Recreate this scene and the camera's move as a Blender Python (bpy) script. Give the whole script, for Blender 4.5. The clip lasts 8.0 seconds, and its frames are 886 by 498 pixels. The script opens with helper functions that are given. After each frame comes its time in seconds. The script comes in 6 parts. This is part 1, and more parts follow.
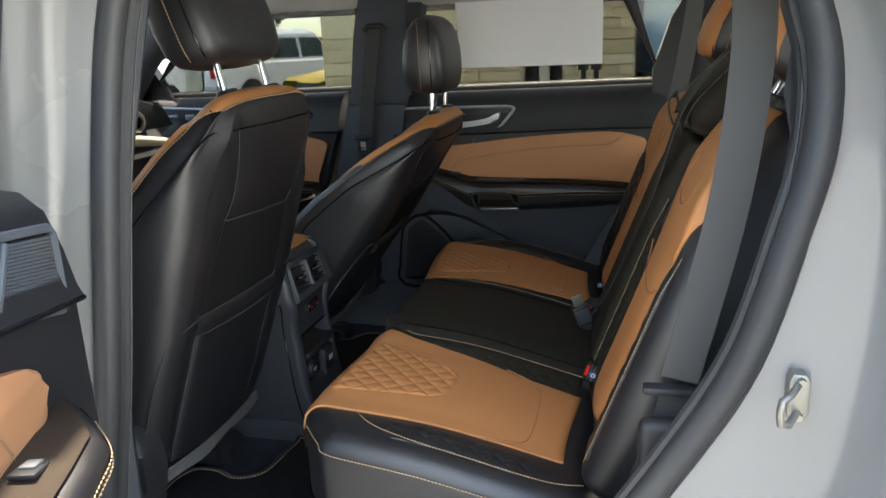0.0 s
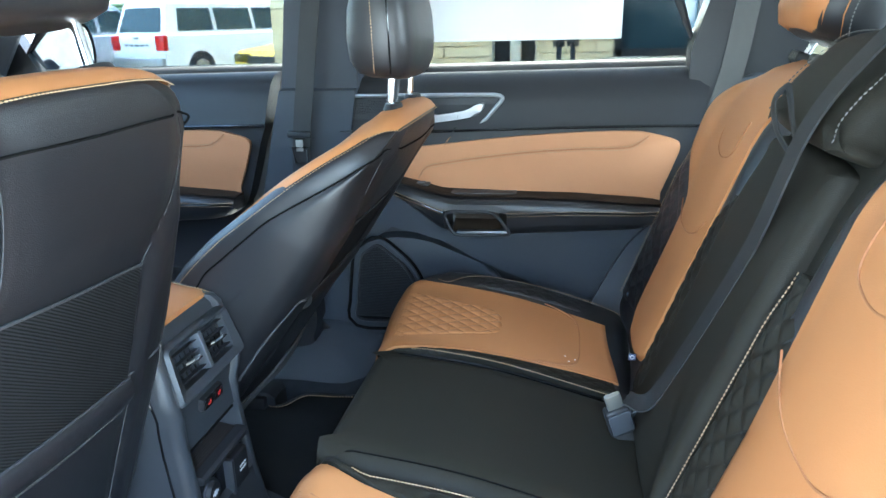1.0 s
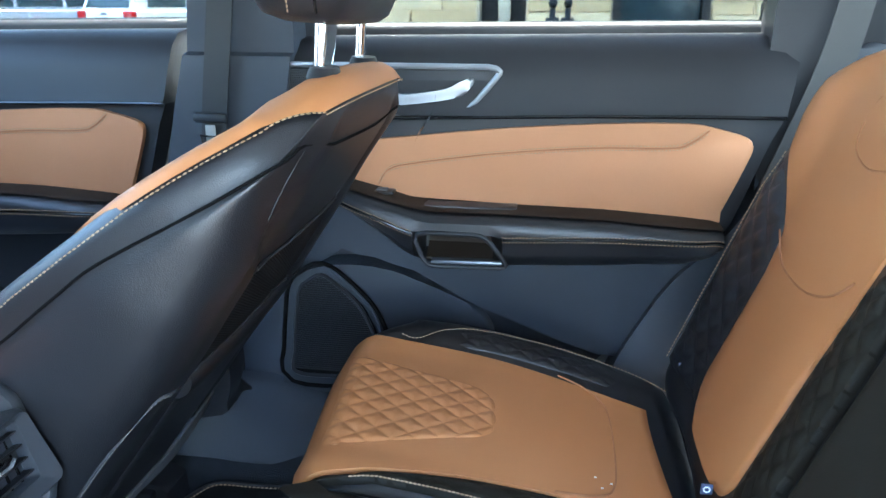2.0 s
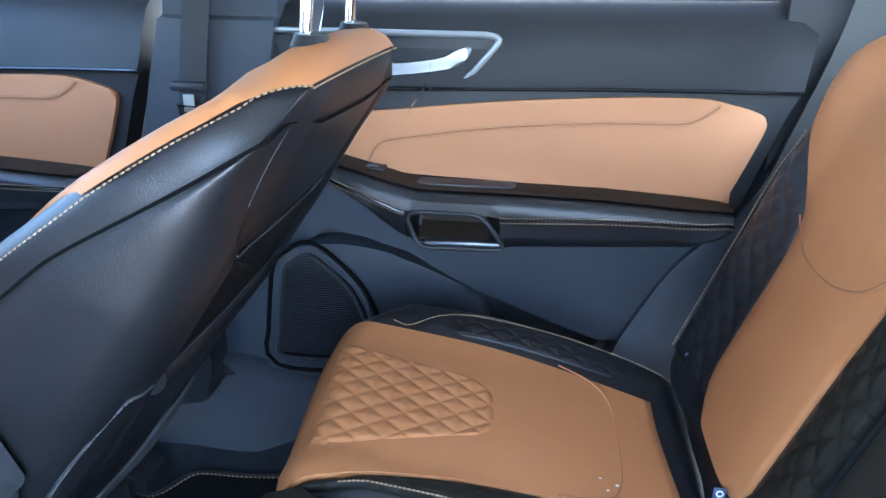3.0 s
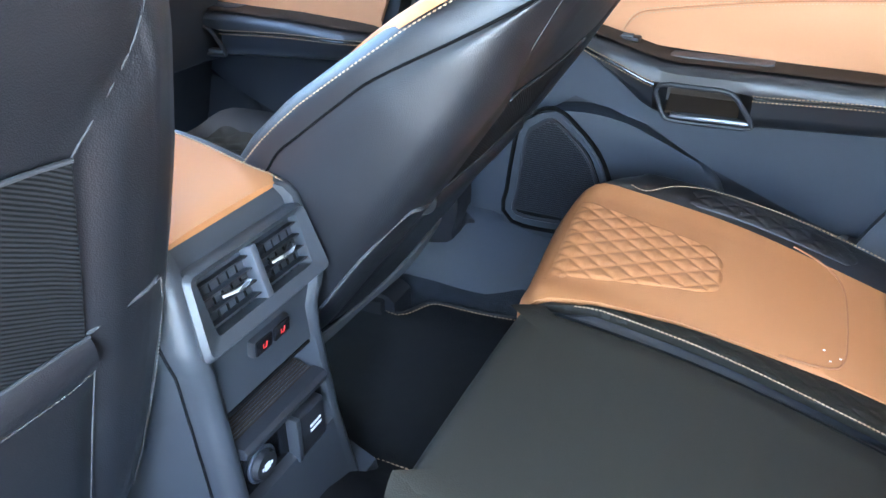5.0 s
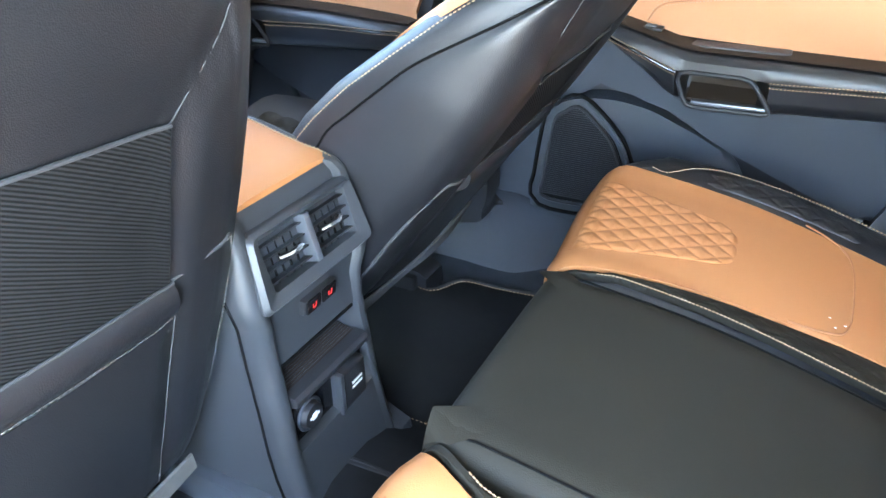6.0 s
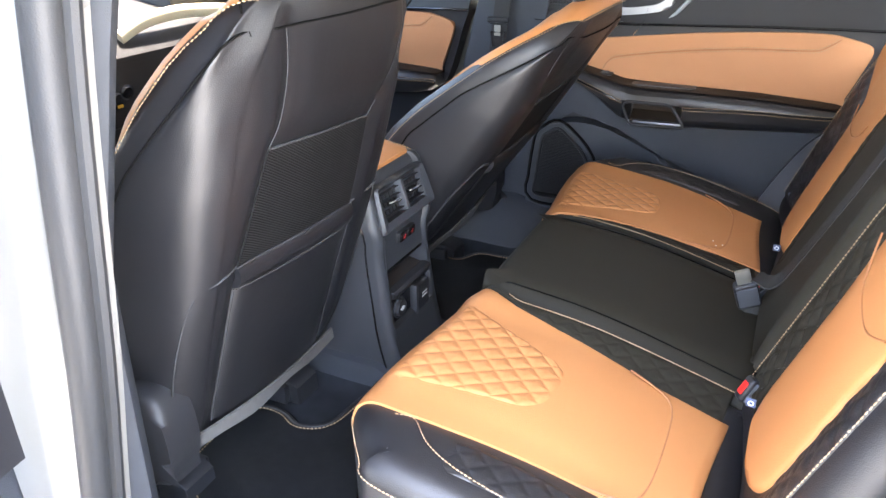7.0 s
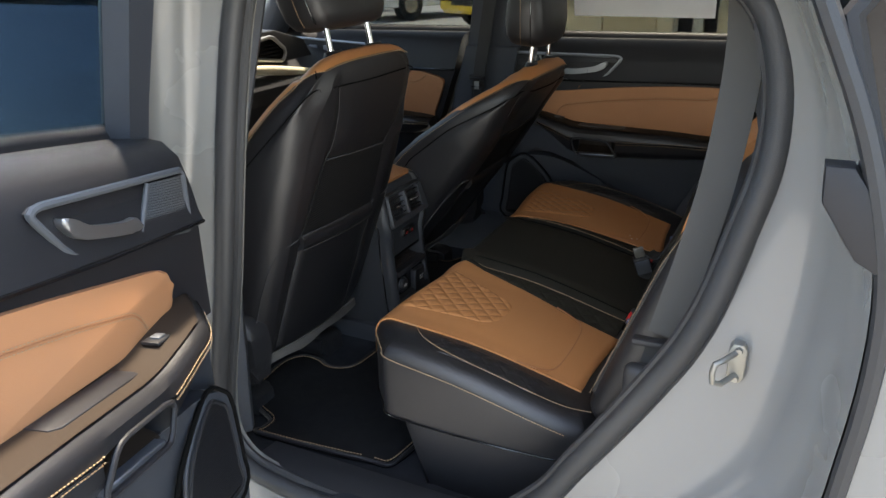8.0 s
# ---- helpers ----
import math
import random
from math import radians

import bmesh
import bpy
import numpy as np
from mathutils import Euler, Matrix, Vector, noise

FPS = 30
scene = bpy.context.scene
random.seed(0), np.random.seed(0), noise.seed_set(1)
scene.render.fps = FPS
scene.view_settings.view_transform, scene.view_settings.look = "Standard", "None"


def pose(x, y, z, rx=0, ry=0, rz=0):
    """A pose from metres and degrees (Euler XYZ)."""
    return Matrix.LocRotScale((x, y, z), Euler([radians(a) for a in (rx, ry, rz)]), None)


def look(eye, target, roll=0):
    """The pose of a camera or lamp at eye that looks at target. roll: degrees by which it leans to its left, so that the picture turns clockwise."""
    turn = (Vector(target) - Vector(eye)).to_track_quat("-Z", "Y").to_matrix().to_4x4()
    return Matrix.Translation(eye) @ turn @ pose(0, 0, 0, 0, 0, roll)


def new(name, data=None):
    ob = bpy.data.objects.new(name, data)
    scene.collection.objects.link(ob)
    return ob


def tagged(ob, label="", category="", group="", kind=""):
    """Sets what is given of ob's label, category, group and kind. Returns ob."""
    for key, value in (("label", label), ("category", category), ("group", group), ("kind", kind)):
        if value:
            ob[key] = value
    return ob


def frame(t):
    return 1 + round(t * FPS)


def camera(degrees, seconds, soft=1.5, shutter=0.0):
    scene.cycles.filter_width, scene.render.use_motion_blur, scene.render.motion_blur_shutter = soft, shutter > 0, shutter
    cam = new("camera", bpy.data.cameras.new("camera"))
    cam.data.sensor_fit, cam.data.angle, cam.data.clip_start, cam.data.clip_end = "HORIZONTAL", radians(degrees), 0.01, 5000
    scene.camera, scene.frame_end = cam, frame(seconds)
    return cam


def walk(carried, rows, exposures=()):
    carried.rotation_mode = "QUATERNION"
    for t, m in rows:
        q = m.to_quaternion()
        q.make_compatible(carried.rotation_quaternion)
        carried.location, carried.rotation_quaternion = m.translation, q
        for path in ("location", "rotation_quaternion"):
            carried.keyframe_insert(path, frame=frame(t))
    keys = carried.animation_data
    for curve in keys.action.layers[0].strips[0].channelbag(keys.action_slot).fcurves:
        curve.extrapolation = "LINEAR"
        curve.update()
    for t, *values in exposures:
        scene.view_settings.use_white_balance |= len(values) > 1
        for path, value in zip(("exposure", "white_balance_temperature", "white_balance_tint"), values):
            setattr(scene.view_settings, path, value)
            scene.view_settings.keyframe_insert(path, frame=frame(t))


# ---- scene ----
cam = camera(62.6, 8.0)
PATH = [
    (0, (0.298, -1.651, 1.366), (-0.16, 0.22, 0.826), -2.4),
    (0.5, (0.227, -1.368, 1.372), (-0.177, 0.501, 0.786), -2.0),
    (1, (0.145, -1.025, 1.344), (-0.207, 0.848, 0.739), -1.5),
    (1.5, (0.091, -0.698, 1.294), (-0.233, 1.173, 0.665), -0.9),
    (1.7, (0.08, -0.571, 1.262), (-0.236, 1.302, 0.634), -0.4),
    (3, (0.043, -0.415, 1.256), (-0.213, 1.435, 0.54), 0.9),
    (3.5, (0.046, -0.427, 1.248), (-0.301, 1.377, 0.458), 0.9),
    (4, (0.043, -0.484, 1.244), (-0.474, 1.236, 0.363), 0.4),
    (4.5, (0.031, -0.514, 1.238), (-0.638, 1.118, 0.296), 0.1),
    (4.7, (0.021, -0.525, 1.24), (-0.686, 1.08, 0.278), 0.1),
    (5.8, (0.05, -0.561, 1.244), (-0.782, 0.96, 0.248), -0.8),
    (6, (0.052, -0.618, 1.255), (-0.759, 0.916, 0.261), -0.5),
    (6.5, (0.116, -0.912, 1.302), (-0.683, 0.672, 0.379), -0.8),
    (7, (0.241, -1.244, 1.377), (-0.555, 0.374, 0.512), -0.8),
    (7.5, (0.414, -1.553, 1.44), (-0.393, 0.093, 0.641), -1.1),
    (8, (0.521, -1.788, 1.488), (-0.287, -0.117, 0.742), -0.8),
]
EXPOSURES = [(0.0, 3.35, 7600, 8), (0.5, 4.5, 6700, 6), (1.0, 5.15, 5900, -1), (1.5, 5.2, 5850, 0), (3.0, 5.4, 5350, 7), (3.5, 5.45, 5450, 9), (4.0, 5.65, 5750, 10), (4.5, 6.0, 5800, 7), (6.0, 6.37, 6350, 4), (6.5, 6.25, 7150, 12), (7.0, 5.35, 7300, 16), (7.5, 4.65, 7800, 14), (8.0, 2.95, 7700, 10)]
walk(cam, [(t, look(e, a, r)) for t, e, a, r in PATH], EXPOSURES)

# ---- world and sun ----
world = bpy.data.worlds.new("world")
scene.world = world
world.use_nodes = True
wt = world.node_tree
sky = wt.nodes.new("ShaderNodeTexSky")
sky.sky_type = "NISHITA"
sky.sun_disc = False
sky.sun_elevation = radians(83)
sky.sun_rotation = radians(200)
wt.links.new(sky.outputs[0], wt.nodes["Background"].inputs[0])
wt.nodes["Background"].inputs[1].default_value = 0.15
sun = new("sun", bpy.data.lights.new("sun", "SUN"))
sun.data.energy = 2.2
sun.data.angle = radians(2.0)
sun.data.color = (1.0, 0.95, 0.87)
SUN_FROM = Vector((-0.10, 0.16, 0.982))
sun.matrix_world = look(SUN_FROM * 20, (0, 0, 0))
sky.sun_rotation = math.atan2(SUN_FROM.x, SUN_FROM.y)

# added fill lamps in the windshield, tailgate window and open door, boosting daylight
def opening_fill(name, eye, target, w, h, watts, colour):
    d = bpy.data.lights.new(name, "AREA")
    d.shape, d.size, d.size_y, d.energy, d.color = "RECTANGLE", w, h, watts, colour
    ob = new(name, d)
    ob.matrix_world = look(eye, target)
    return ob


opening_fill("windshield_fill", (-1.52, 0.0, 1.42), (-0.3, 0.0, 0.75), 1.25, 0.5, 0.06, (0.66, 0.84, 1.0))
opening_fill("tailgate_fill", (1.80, 0.0, 1.38), (0.3, 0.0, 1.05), 1.2, 0.42, 2.2, (0.78, 0.89, 1.0))
opening_fill("door_opening_fill", (0.02, -0.91, 1.10), (-0.15, 0.6, 0.88), 0.56, 0.68, 0.33, (0.86, 0.93, 1.0))

# ---- materials ----
def mat(name, col, rough=0.5, metal=0.0, var=0.12, scale=6.0, bump=0.0, grain=300.0, col2=None, spec=0.5, coat=0.0, glass=False, detail=4.0, piece=False):
    """Two scales of colour variation, a fine relief, and roughness that varies a little."""
    m = bpy.data.materials.new(name)
    m.use_nodes = True
    t = m.node_tree
    b = t.nodes["Principled BSDF"]
    co = t.nodes.new("ShaderNodeTexCoord")
    n1 = t.nodes.new("ShaderNodeTexNoise")
    n1.inputs["Scale"].default_value, n1.inputs["Detail"].default_value = scale, detail
    n2 = t.nodes.new("ShaderNodeTexNoise")
    n2.inputs["Scale"].default_value, n2.inputs["Detail"].default_value = grain, 2.0
    for n in (n1, n2):
        t.links.new(co.outputs["Object"], n.inputs["Vector"])
    mix = t.nodes.new("ShaderNodeMix")
    mix.data_type = "RGBA"
    c2 = col2 or tuple(min(1, c * (1 + var)) for c in col)
    c1 = col if col2 else tuple(c * (1 - var) for c in col)
    mix.inputs[6].default_value, mix.inputs[7].default_value = (*c1, 1), (*c2, 1)
    add = t.nodes.new("ShaderNodeMath")
    add.operation = "MULTIPLY_ADD"
    add.inputs[1].default_value = 0.35
    t.links.new(n2.outputs[0], add.inputs[0])
    sub = t.nodes.new("ShaderNodeMath")
    sub.operation = "SUBTRACT"
    sub.inputs[1].default_value = 0.17
    t.links.new(n1.outputs[0], sub.inputs[0])
    t.links.new(sub.outputs[0], add.inputs[2])
    fac = add
    if piece:
        info = t.nodes.new("ShaderNodeObjectInfo")
        fac = t.nodes.new("ShaderNodeMath")
        fac.operation = "MULTIPLY_ADD"
        fac.inputs[1].default_value = 0.5
        t.links.new(add.outputs[0], fac.inputs[0])
        half = t.nodes.new("ShaderNodeMath")
        half.operation = "MULTIPLY"
        half.inputs[1].default_value = 0.6
        t.links.new(info.outputs["Random"], half.inputs[0])
        t.links.new(half.outputs[0], fac.inputs[2])
    t.links.new(fac.outputs[0], mix.inputs[0])
    t.links.new(mix.outputs[2], b.inputs["Base Color"])
    ro = t.nodes.new("ShaderNodeMapRange")
    ro.inputs[3].default_value, ro.inputs[4].default_value = max(0, rough - 0.06), min(1, rough + 0.08)
    t.links.new(n1.outputs[0], ro.inputs[0])
    t.links.new(ro.outputs[0], b.inputs["Roughness"])
    b.inputs["Metallic"].default_value = metal
    b.inputs["Specular IOR Level"].default_value = spec
    b.inputs["Coat Weight"].default_value = coat
    if bump:
        bp = t.nodes.new("ShaderNodeBump")
        bp.inputs["Strength"].default_value, bp.inputs["Distance"].default_value = bump, 0.002
        t.links.new(n2.outputs[0], bp.inputs["Height"])
        t.links.new(bp.outputs[0], b.inputs["Normal"])
    return m


def leather(name, col, rough=0.42, bump=0.25, var=0.08, spec=0.45):
    """Pebbled hide: cell relief over soft creases."""
    m = mat(name, col, rough, var=var, scale=5, bump=0, grain=400, spec=spec)
    t = m.node_tree
    b = t.nodes["Principled BSDF"]
    co = t.nodes["Texture Coordinate"]
    vo = t.nodes.new("ShaderNodeTexVoronoi")
    vo.inputs["Scale"].default_value = 700
    no = t.nodes.new("ShaderNodeTexNoise")
    no.inputs["Scale"].default_value = 22
    t.links.new(co.outputs["Object"], vo.inputs["Vector"])
    t.links.new(co.outputs["Object"], no.inputs["Vector"])
    ma = t.nodes.new("ShaderNodeMath")
    ma.operation = "MULTIPLY_ADD"
    ma.inputs[1].default_value = 3.0
    t.links.new(no.outputs[0], ma.inputs[0])
    t.links.new(vo.outputs["Distance"], ma.inputs[2])
    bp = t.nodes.new("ShaderNodeBump")
    bp.inputs["Strength"].default_value, bp.inputs["Distance"].default_value = bump, 0.0012
    t.links.new(ma.outputs[0], bp.inputs["Height"])
    t.links.new(bp.outputs[0], b.inputs["Normal"])
    return m


def weave(name, c1, c2, scale, rough=0.8, bump=0.6, rot=(0, 0, 0)):
    """Ribbed or woven cloth."""
    m = mat(name, c1, rough, var=0.1, spec=0.15)
    t = m.node_tree
    b = t.nodes["Principled BSDF"]
    co = t.nodes["Texture Coordinate"]
    mp = t.nodes.new("ShaderNodeMapping")
    mp.inputs["Rotation"].default_value = rot
    t.links.new(co.outputs["Object"], mp.inputs[0])
    wa = t.nodes.new("ShaderNodeTexWave")
    wa.inputs["Scale"].default_value = scale
    wa.bands_direction = "Z"
    wa.inputs["Distortion"].default_value = 0.3
    t.links.new(mp.outputs[0], wa.inputs["Vector"])
    mix = t.nodes.new("ShaderNodeMix")
    mix.data_type = "RGBA"
    mix.inputs[6].default_value, mix.inputs[7].default_value = (*c1, 1), (*c2, 1)
    t.links.new(wa.outputs[1], mix.inputs[0])
    t.links.new(mix.outputs[2], b.inputs["Base Color"])
    bp = t.nodes.new("ShaderNodeBump")
    bp.inputs["Strength"].default_value, bp.inputs["Distance"].default_value = bump, 0.001
    t.links.new(wa.outputs[1], bp.inputs["Height"])
    t.links.new(bp.outputs[0], b.inputs["Normal"])
    return m


def clear(name, col, rough=0.0, ior=1.45):
    m = bpy.data.materials.new(name)
    m.use_nodes = True
    b = m.node_tree.nodes["Principled BSDF"]
    b.inputs["Base Color"].default_value = (*col, 1)
    b.inputs["Roughness"].default_value = rough
    b.inputs["Transmission Weight"].default_value = 1.0
    b.inputs["IOR"].default_value = ior
    return m


TAN = leather("tan_leather", (0.44, 0.182, 0.066), 0.50, spec=0.3, bump=0.15)
TAN_SOFT = leather("tan_vinyl", (0.42, 0.192, 0.090), 0.55, spec=0.25, bump=0.15)
BLACK = leather("black_leather", (0.0095, 0.0095, 0.0112), 0.40, bump=0.20, spec=0.6)
BLACK_SOFT = leather("black_matte_leather", (0.0205, 0.0180, 0.0132), 0.6, spec=0.14, bump=0.15)
PLASTIC = mat("charcoal_plastic", (0.037, 0.041, 0.049), 0.50, spec=0.3, bump=0.35, grain=900, var=0.1)
PLASTIC_DARK = mat("black_plastic", (0.018, 0.018, 0.020), 0.42, spec=0.3, bump=0.2, grain=900)
BROWN = mat("brown_black_plastic", (0.028, 0.019, 0.013), 0.68, spec=0.15, bump=0.25, grain=900)
# near-black: the shade of hollows put into the colour; sewn seams share it
HOLLOW = mat("black_hollow", (0.003, 0.003, 0.003), 0.9, spec=0.1)
GLOSS = mat("gloss_black", (0.008, 0.008, 0.009), 0.12)
STEEL = mat("dull_steel", (0.30, 0.285, 0.25), 0.5, metal=0.8, var=0.1, scale=60)
SATIN = mat("satin_silver", (0.38, 0.39, 0.40), 0.46, metal=1.0, var=0.05)
GREY_BEZEL = mat("dark_satin_grey", (0.16, 0.17, 0.19), 0.34, metal=0.7, var=0.06)
CONSOLE_GREY = mat("satin_charcoal", (0.034, 0.036, 0.040), 0.42, spec=0.38, var=0.08, bump=0.15, grain=700)
# switch grey; also the near door's satin trim with its weaker reflections painted in
DULL_GREY = mat("dull_grey_trim", (0.085, 0.090, 0.097), 0.55, spec=0.3, var=0.08, bump=0.2, grain=900)
CHROME = mat("chrome", (0.85, 0.85, 0.85), 0.07, metal=1.0, var=0.02)
CARPET = mat("grey_carpet", (0.024, 0.026, 0.031), 0.95, spec=0.05, bump=1.0, grain=700, var=0.35, scale=30)
MAT_CARPET = mat("black_carpet", (0.014, 0.014, 0.015), 0.95, spec=0.05, bump=1.0, grain=900, var=0.3, scale=40)
FELT = mat("grey_felt", (0.085, 0.080, 0.075), 0.95, bump=0.8, grain=600, var=0.25, scale=60)
THREAD = mat("tan_thread", (0.33, 0.22, 0.125), 0.8, var=0.1, scale=80)
THREAD_GREY = mat("grey_thread", (0.11, 0.105, 0.10), 0.8, var=0.1, scale=80)
PIPING = mat("grey_piping", (0.042, 0.042, 0.044), 0.8, var=0.1, spec=0.1)
MESH_CLOTH = weave("ribbed_mesh_cloth", (0.0006, 0.0006, 0.0006), (0.015, 0.015, 0.016), 84, rot=(0.55, 0, 0))
WEBBING = weave("belt_webbing", (0.026, 0.026, 0.026), (0.038, 0.038, 0.038), 500, rough=0.55, bump=0.2)
WEBBING_GREY = weave("grey_belt_webbing", (0.052, 0.051, 0.049), (0.068, 0.067, 0.064), 600, rough=0.5, bump=0.2)
PAINT = mat("white_car_paint", (0.165, 0.162, 0.152), 0.25, var=0.02, coat=0.6, scale=3)
RUBBER = mat("rubber_seal", (0.024, 0.0245, 0.026), 0.5, bump=0.2, grain=500)
SEAM_TAN = mat("tan_sewn_seam", (0.33, 0.135, 0.056), 0.8)
RED = mat("red_plastic", (0.65, 0.02, 0.015), 0.35)
WHITE = mat("white_print", (0.75, 0.75, 0.75), 0.6, var=0.03)
BLUE_TAG = mat("blue_tag_print", (0.06, 0.08, 0.15), 0.6)
PAPER = mat("white_paper", (0.78, 0.78, 0.78), 0.8, var=0.03)
HEADLINER = mat("grey_headliner", (0.55, 0.55, 0.54), 0.95, bump=0.4, grain=500)
# panes darker than real: the outside's dimmer look is put into their colour
GLASS = clear("darkened_glass", (0.115, 0.130, 0.130), ior=1.08)
TINT = clear("tinted_glass", (0.105, 0.108, 0.102), ior=1.08)
# near door pane: the blue sky behind it is painted into the tint
SKY_TINT_GLASS = clear("sky_tinted_door_glass", (0.24, 0.37, 0.48), ior=1.08)
# the blue of the mirrored sky is put into this glass colour
SKY_BLUE_GLASS = clear("sky_blue_window_glass", (0.003, 0.008, 0.016), ior=1.32)
CREAM = mat("cream_trim", (0.55, 0.50, 0.36), 0.4, var=0.06)
MIRROR = mat("mirror_silver", (0.9, 0.9, 0.9), 0.02, metal=1.0, var=0.0)
AMBER = mat("amber_print", (0.75, 0.42, 0.02), 0.5)
STRAP_FILM = clear("clear_film", (0.9, 0.93, 0.95), 0.25)
ASPHALT = mat("concrete_lot", (0.26, 0.25, 0.228), 0.9, bump=0.8, grain=150, scale=1.5, var=0.3)
CONCRETE = mat("concrete", (0.36, 0.35, 0.32), 0.9, bump=0.5, grain=80, scale=1.5)
STONE = mat("limestone", (0.52, 0.37, 0.17), 0.9, bump=1.0, grain=60, scale=6, col2=(0.86, 0.70, 0.42), piece=True)
MORTAR = mat("mortar", (0.60, 0.52, 0.37), 0.95, bump=0.6, grain=120)
STUCCO = mat("cream_render", (0.62, 0.55, 0.40), 0.9, bump=0.5, grain=120)
YELLOW = mat("yellow_paint", (0.80, 0.50, 0.02), 0.3, coat=0.5)
TAIL = mat("red_lamp", (0.5, 0.01, 0.01), 0.2)
TRUCK_GLASS = mat("dark_car_glass", (0.03, 0.05, 0.055), 0.08)
TYRE = mat("tyre_rubber", (0.02, 0.02, 0.02), 0.8)
BARK = mat("bark", (0.10, 0.07, 0.05), 0.9, bump=0.8, grain=60)
LEAF = mat("leaves", (0.05, 0.09, 0.025), 0.6, var=0.5, scale=2)
BRONZE = mat("dark_bronze_metal", (0.03, 0.028, 0.026), 0.4, metal=0.6)
ORANGE = mat("orange_sign", (0.85, 0.12, 0.02), 0.5)
CAR_PAINTS = [mat("silver_car_paint", (0.5, 0.5, 0.52), 0.25, metal=0.4), mat("white_truck_paint", (0.8, 0.8, 0.79), 0.25, coat=0.5), mat("blue_car_paint", (0.04, 0.08, 0.16), 0.25, coat=0.5), mat("dark_car_paint", (0.04, 0.04, 0.045), 0.25, coat=0.5)]

DISPLAY = mat("display", (0.02, 0.02, 0.02), 0.2)
DISPLAY.node_tree.nodes["Principled BSDF"].inputs["Emission Color"].default_value = (1, 1, 1, 1)
DISPLAY.node_tree.nodes["Principled BSDF"].inputs["Emission Strength"].default_value = 0.06

# daylight shows through the paper
pt = PAPER.node_tree
glow = pt.nodes.new("ShaderNodeBsdfTranslucent")
glow.inputs["Color"].default_value = (0.85, 0.85, 0.84, 1)
blend = pt.nodes.new("ShaderNodeMixShader")
blend.inputs[0].default_value = 0.25
pt.links.new(pt.nodes["Principled BSDF"].outputs[0], blend.inputs[1])
pt.links.new(glow.outputs[0], blend.inputs[2])
pt.links.new(blend.outputs[0], pt.nodes["Material Output"].inputs[0])

# ---- shape helpers ----
def finish(name, bm, material, smooth=40):
    bmesh.ops.recalc_face_normals(bm, faces=bm.faces)
    me = bpy.data.meshes.new(name)
    bm.to_mesh(me)
    bm.free()
    me.materials.append(material)
    for p in me.polygons:
        p.use_smooth = smooth > 0
    if 0 < smooth < 180:
        me.set_sharp_from_angle(angle=radians(smooth))
    return me


def part(name, bm, material, parent, label="", smooth=40):
    ob = new(name, finish(name, bm, material, smooth))
    ob.parent = parent
    if label:
        ob["label"] = label
    return ob


def thing(name, label, category, m=None, group="", kind=""):
    ob = new(name)
    ob.empty_display_size = 0.05
    if m is not None:
        ob.matrix_world = m
    return tagged(ob, label, category, group, kind)


def solid(name, bm, material, label, category="", kind="structure", smooth=40, group=""):
    return tagged(new(name, finish(name, bm, material, smooth)), label, category, group, kind)


def move(bm, m):
    bmesh.ops.transform(bm, matrix=m, verts=bm.verts)
    return bm


def join(*bms):
    out = bmesh.new()
    for b in bms:
        me = bpy.data.meshes.new("t")
        b.to_mesh(me)
        b.free()
        out.from_mesh(me)
        bpy.data.meshes.remove(me)
    return out


def box(x0, y0, z0, x1, y1, z1, r=0.0, seg=2):
    bm = bmesh.new()
    bmesh.ops.create_cube(bm, size=1, matrix=Matrix.Translation(((x0 + x1) / 2, (y0 + y1) / 2, (z0 + z1) / 2)) @ Matrix.Diagonal((abs(x1 - x0), abs(y1 - y0), abs(z1 - z0), 1)))
    if r:
        bmesh.ops.bevel(bm, geom=bm.edges[:], offset=r, segments=seg, profile=0.5, affect="EDGES")
    return bm


def prism(poly, y0, y1, axis="y", r=0.0, seg=2, back=False):
    """A flat outline, (x, z) for axis y, (y, z) for x, (x, y) for z, made solid between y0 (the face that is seen) and y1."""
    put = {"y": lambda a, b, d: (a, d, b), "x": lambda a, b, d: (d, a, b), "z": lambda a, b, d: (a, b, d)}[axis]
    bm = bmesh.new()
    f = [bm.verts.new(put(a, b, y0)) for a, b in poly]
    g = [bm.verts.new(put(a, b, y1)) for a, b in poly]
    n = len(poly)
    front = bm.faces.new(f)
    bm.faces.new(g[::-1])
    for i in range(n):
        bm.faces.new((f[i], f[(i + 1) % n], g[(i + 1) % n], g[i]))
    if r:
        bmesh.ops.bevel(bm, geom=list(front.edges), offset=r, segments=seg, profile=0.5, affect="EDGES")
    return bm


def smooth_line(pts, n=6, closed=False):
    """A Catmull-Rom line through the points."""
    p = [Vector(q) for q in pts]
    out = []
    k = len(p)
    for i in range(k if closed else k - 1):
        a, b, c, d = (p[(i - 1) % k], p[i], p[(i + 1) % k], p[(i + 2) % k]) if closed else (p[max(i - 1, 0)], p[i], p[i + 1], p[min(i + 2, k - 1)])
        for j in range(n):
            t = j / n
            out.append(0.5 * ((2 * b) + (c - a) * t + (2 * a - 5 * b + 4 * c - d) * t * t + (3 * b - a - 3 * c + d) * t ** 3))
    if not closed:
        out.append(p[-1])
    return out


def curve2(pts, n=5, closed=True):
    return [(v.x, v.y) for v in smooth_line([(a, b, 0) for a, b in pts], n, closed)]


